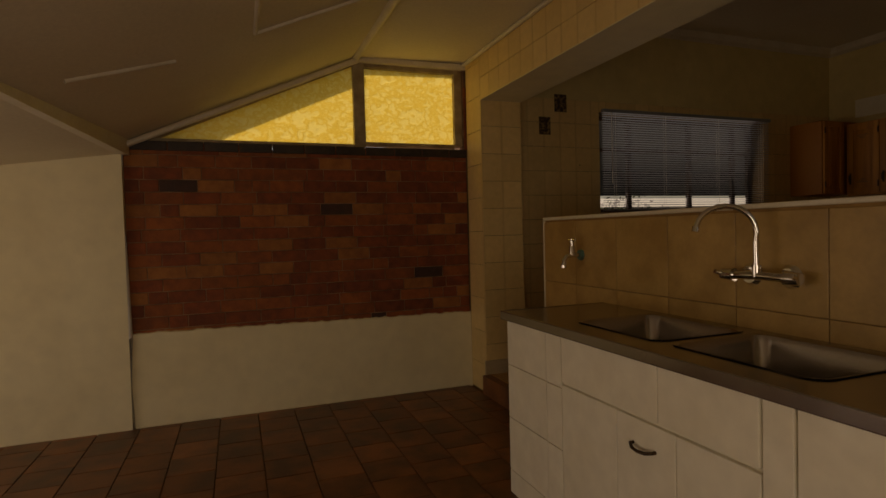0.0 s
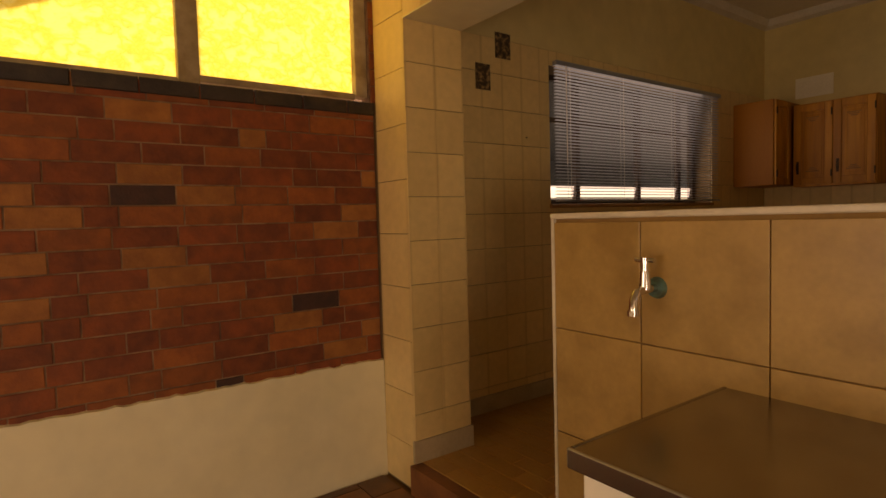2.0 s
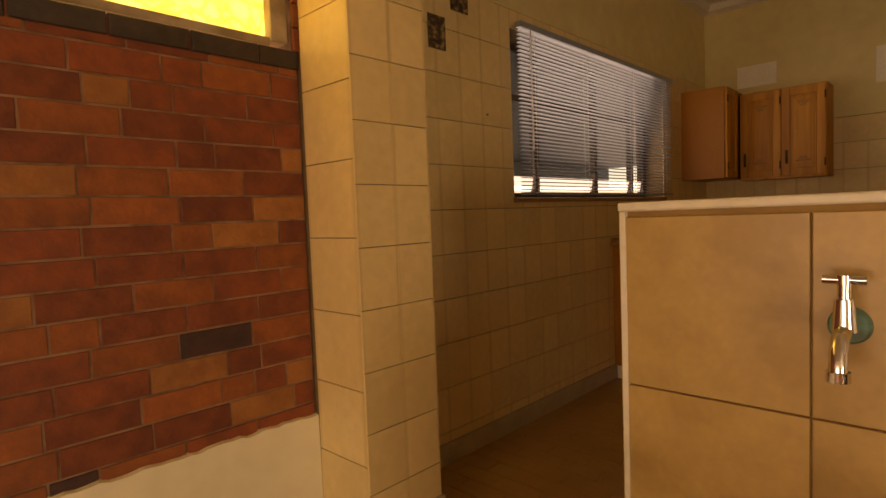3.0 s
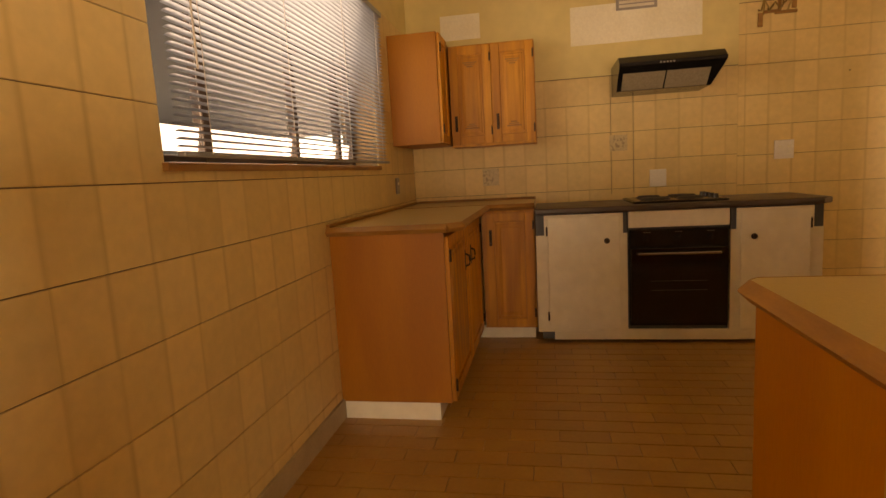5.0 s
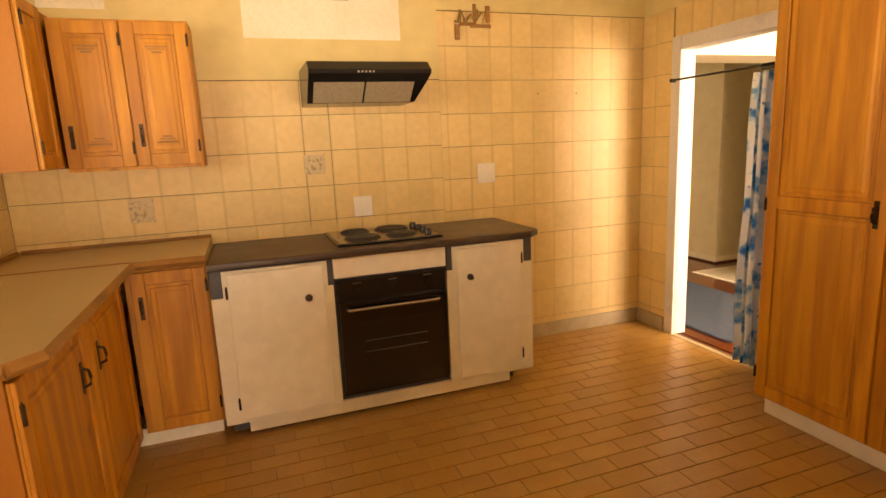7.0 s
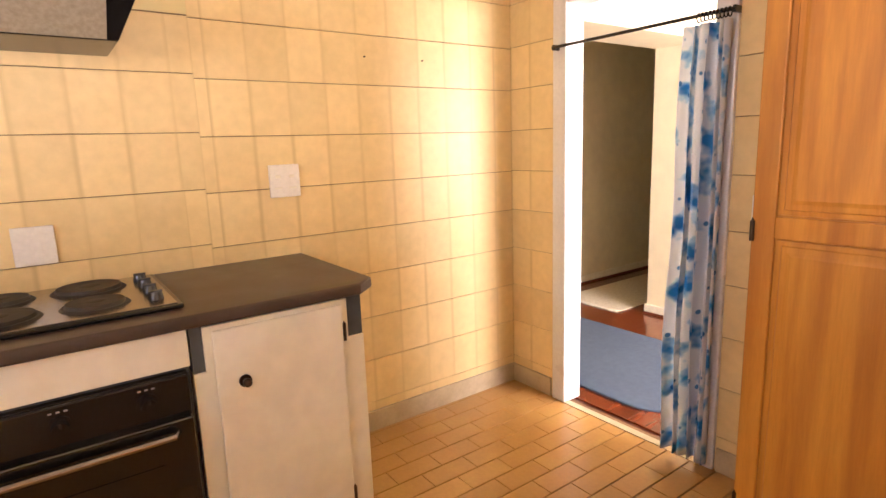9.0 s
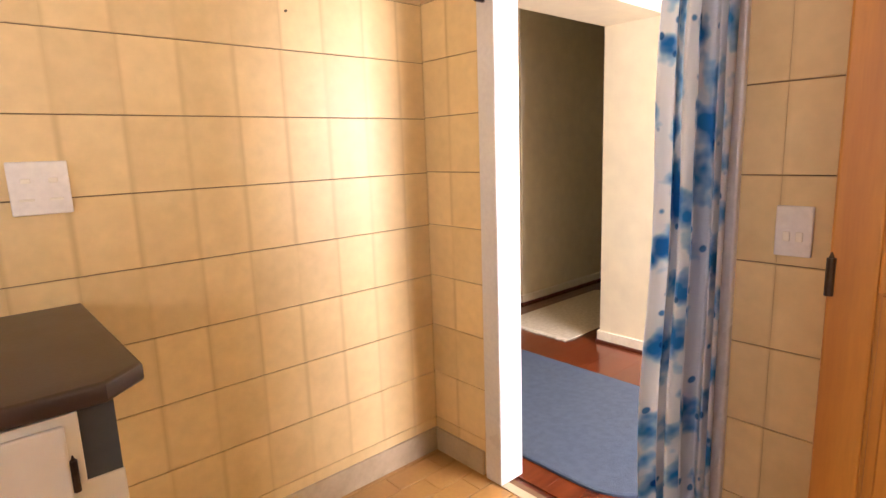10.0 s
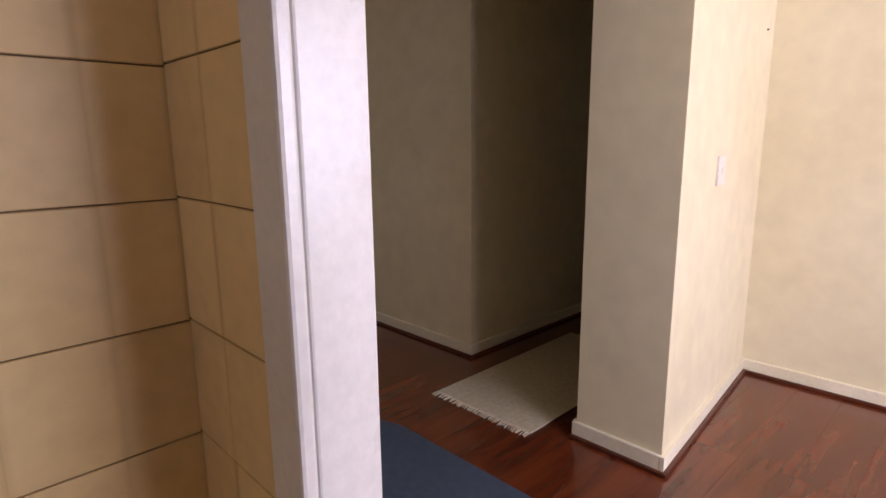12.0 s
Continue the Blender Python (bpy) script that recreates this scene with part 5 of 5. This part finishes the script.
# ---- pieces of walls and floors ----
rw = NY - 0.0  # north wall tiles
m_n = tile_wall(wall_n, "S", (0.334, NY + 0.006, 0), EX - 0.334, KZ, 2.37, TW, TH, 0.08, V0, M_TILE, holes=((WX0 - 0.334, WX1 - 0.334, WZ0 - 0.02, WZ1),), upright=0.0, arris=0.0)
tile_wall(wall_e, "W", (EX + 0.006, NY, 0), NY + 2.35, KZ, 1.956, 0.158, TH, 0.081, V0 + 0.012, M_TILE, upright=0.0, arris=0.0)
tile_wall(wall_e, "W", (EX + 0.006, -2.35 - 0.0, 0), -2.35 - SY, KZ, 2.37, 0.155, TH, 0.043, V0 - 0.004, M_TILE, upright=0.0, arris=0.0)
tile_wall(wall_s, "N", (EX, SY - 0.006, 0), EX - 0.95, KZ, 2.37, TW, TH, 0.14, V0, M_TILE, holes=((EX - DX1 - 0.08, EX - DX0 + 0.08, 0, DZ + 0.085),), upright=0.0006, arris=0.0002)
tile_wall(pillar, "S", (0.0, -0.294, 0), 0.34, KZ, 2.235, 0.17, TH, 0.0, V0 + 0.085, M_TILE)
tile_wall(pillar, "W", (0.006, -0.02, 0), 0.274, -0.0, 2.565, 0.274, 0.257, 0.0, 0.47, M_TILE)
tile_wall(pillar, "E", (0.334, -0.294, 0), 0.31, KZ, 2.6, TW, TH, 0.0, V0, M_TILE)
tile_wall(beam, "W", (0.006, -0.294, 0), 4.6, 2.235, 2.565, TW, 0.165, 0.0, 2.235, M_TILE)
tile_wall(half, "W", (-0.012, -1.212, 0), 3.6, 0.0, 1.295, 0.346, 0.35, 0.335, 0.935, M_BIGTILE, d=0.009, joint=0.0038)
tile_wall(half, "N", (0.33, -1.212, 0), 0.342, 0.0, 1.295, 0.21, 0.36, 0.2, 1.19, M_BIGTILE, d=0.009, joint=0.0038)
# tiled west face and end of the sink unit
tile_wall(sink, "W", (0.3 - 0.565, 3.6 - 1.80, 0), 0.46, 0.0, 0.82, 0.345, 0.25, 0.345, 0.612, M_UNITWHITE, d=0.012, joint=0.004)
tile_wall(sink, "N", (0.3 - 0.03, 3.6 - 1.80, 0), 0.535, 0.0, 0.82, 0.27, 0.25, 0.0, 0.612, M_UNITWHITE, d=0.012, joint=0.004)


def floor_pieces(parent, x0, x1, y0, y1, z, px, py, joint, material, stagger, near, d=0.008, name="tile", chamfer=0.0015, uneven=0.0006, cross=1.0):
    """Floor tiles in rows along y; those inside the stretch near are parts, the rest one joined part."""
    rest_v, rest_f, n = [], [], 0
    x, k = x0, 0
    lay = pose(0, 0, 0, -90, 0, 0)
    while x < x1 - 0.01:
        y = y0 - (py * stagger if k % 2 else 0)
        while y < y1 - 0.01:
            a0, a1, b0, b1 = x, min(x + px, x1), max(y, y0), min(y + py, y1)
            if a1 - a0 > 0.015 and b1 - b0 > 0.015:
                cx, cy, w, h = (a0 + a1) / 2, (b0 + b1) / 2, a1 - a0 - joint, b1 - b0 - joint * cross
                if near[0] < cx < near[1] and near[2] < cy < near[3] and n < 300:
                    tz = z - d + random.uniform(-uneven, uneven)
                    piece(name, w, h, d, chamfer, material, parent, Matrix.Translation((cx, cy, tz)) @ lay)
                    n += 1
                else:
                    i = len(rest_v)
                    c = chamfer
                    for s, zz in ((0, z - d), (0, z - c), (c, z)):
                        rest_v += [(cx - w / 2 + s, cy - h / 2 + s, zz), (cx + w / 2 - s, cy - h / 2 + s, zz), (cx + w / 2 - s, cy + h / 2 - s, zz), (cx - w / 2 + s, cy + h / 2 - s, zz)]
                    rest_f.append((i + 8, i + 9, i + 10, i + 11))
                    for q in range(4):
                        r_ = (q + 1) % 4
                        rest_f += [(i + q, i + r_, i + 4 + r_, i + 4 + q), (i + 4 + q, i + 4 + r_, i + 8 + r_, i + 8 + q)]
            y += py
        x += px
        k += 1
    if rest_v:
        me = bpy.data.meshes.new("tiles")
        me.from_pydata(rest_v, [], rest_f)
        me.materials.append(material)
        ob = new("tiles", me)
        ob.parent = parent
        ob["kind"] = "stuff"
    return n


random.seed(21)
floor_pieces(floor_2, 0.03, EX - 0.002, SY - 0.02, NY, KZ, 0.105, 0.215, 0.005, M_FLOOR, 0.5, (1.5, 4.26, -3.9, -0.9), cross=0.45)
floor_pieces(floor_1, -4.6, -0.03, -5.6, -0.03, 0.0, 0.245, 0.245, 0.006, M_QUARRY, 0.5, (-3.2, 0, -2.6, 0.0))
floor_pieces(floor_3, 0.9, 7.9, -9.6, SY - 0.08, KZ, 0.19, 1.25, 0.0005, M_REDWOOD, 0.37, (2.8, 6.2, -7.2, -3.9), name="plank", chamfer=0.0003, uneven=0.0)

# bricks of the gable: stretchers with a few headers
random.seed(33)
row, z = 0, 0.56
while z < 1.845:
    x = -2.44 - (0.12 if row % 2 else 0.03)
    while x < 0.0:
        w = 0.118 if random.random() < 0.16 else 0.236
        a, b = max(x, -2.44), min(x + w, 0.0)
        if b - a > 0.03:
            k = random.choices((0, 1, 2, 3), (0.50, 0.35, 0.13, 0.02))[0]
            piece("brick", b - a - 0.0062, 0.077, 0.0105, 0.002, BR[k], gable,
                  pose((a + b) / 2, 0.010 + random.uniform(-0.002, 0.002), z + 0.0395, 0, random.uniform(-0.4, 0.4), 0))
        x += w
    row += 1
    z += 0.0835
x = -2.40
while x < 0.0:
    b = min(x + 0.225, 0.0)
    if b - x > 0.03:
        piece("brick", b - x - 0.006, 0.062, 0.022, 0.003, M_DARKBRICK, gable, pose((x + b) / 2, 0.012, 1.868, 0, random.uniform(-0.5, 0.5), 0))
    x += 0.225
for k in range(6):
    piece("brick", 0.034, 0.078, 0.012, 0.002, BR[k % 2], gable, pose(-0.0, 0.0, 1.94 + 0.0835 * k))
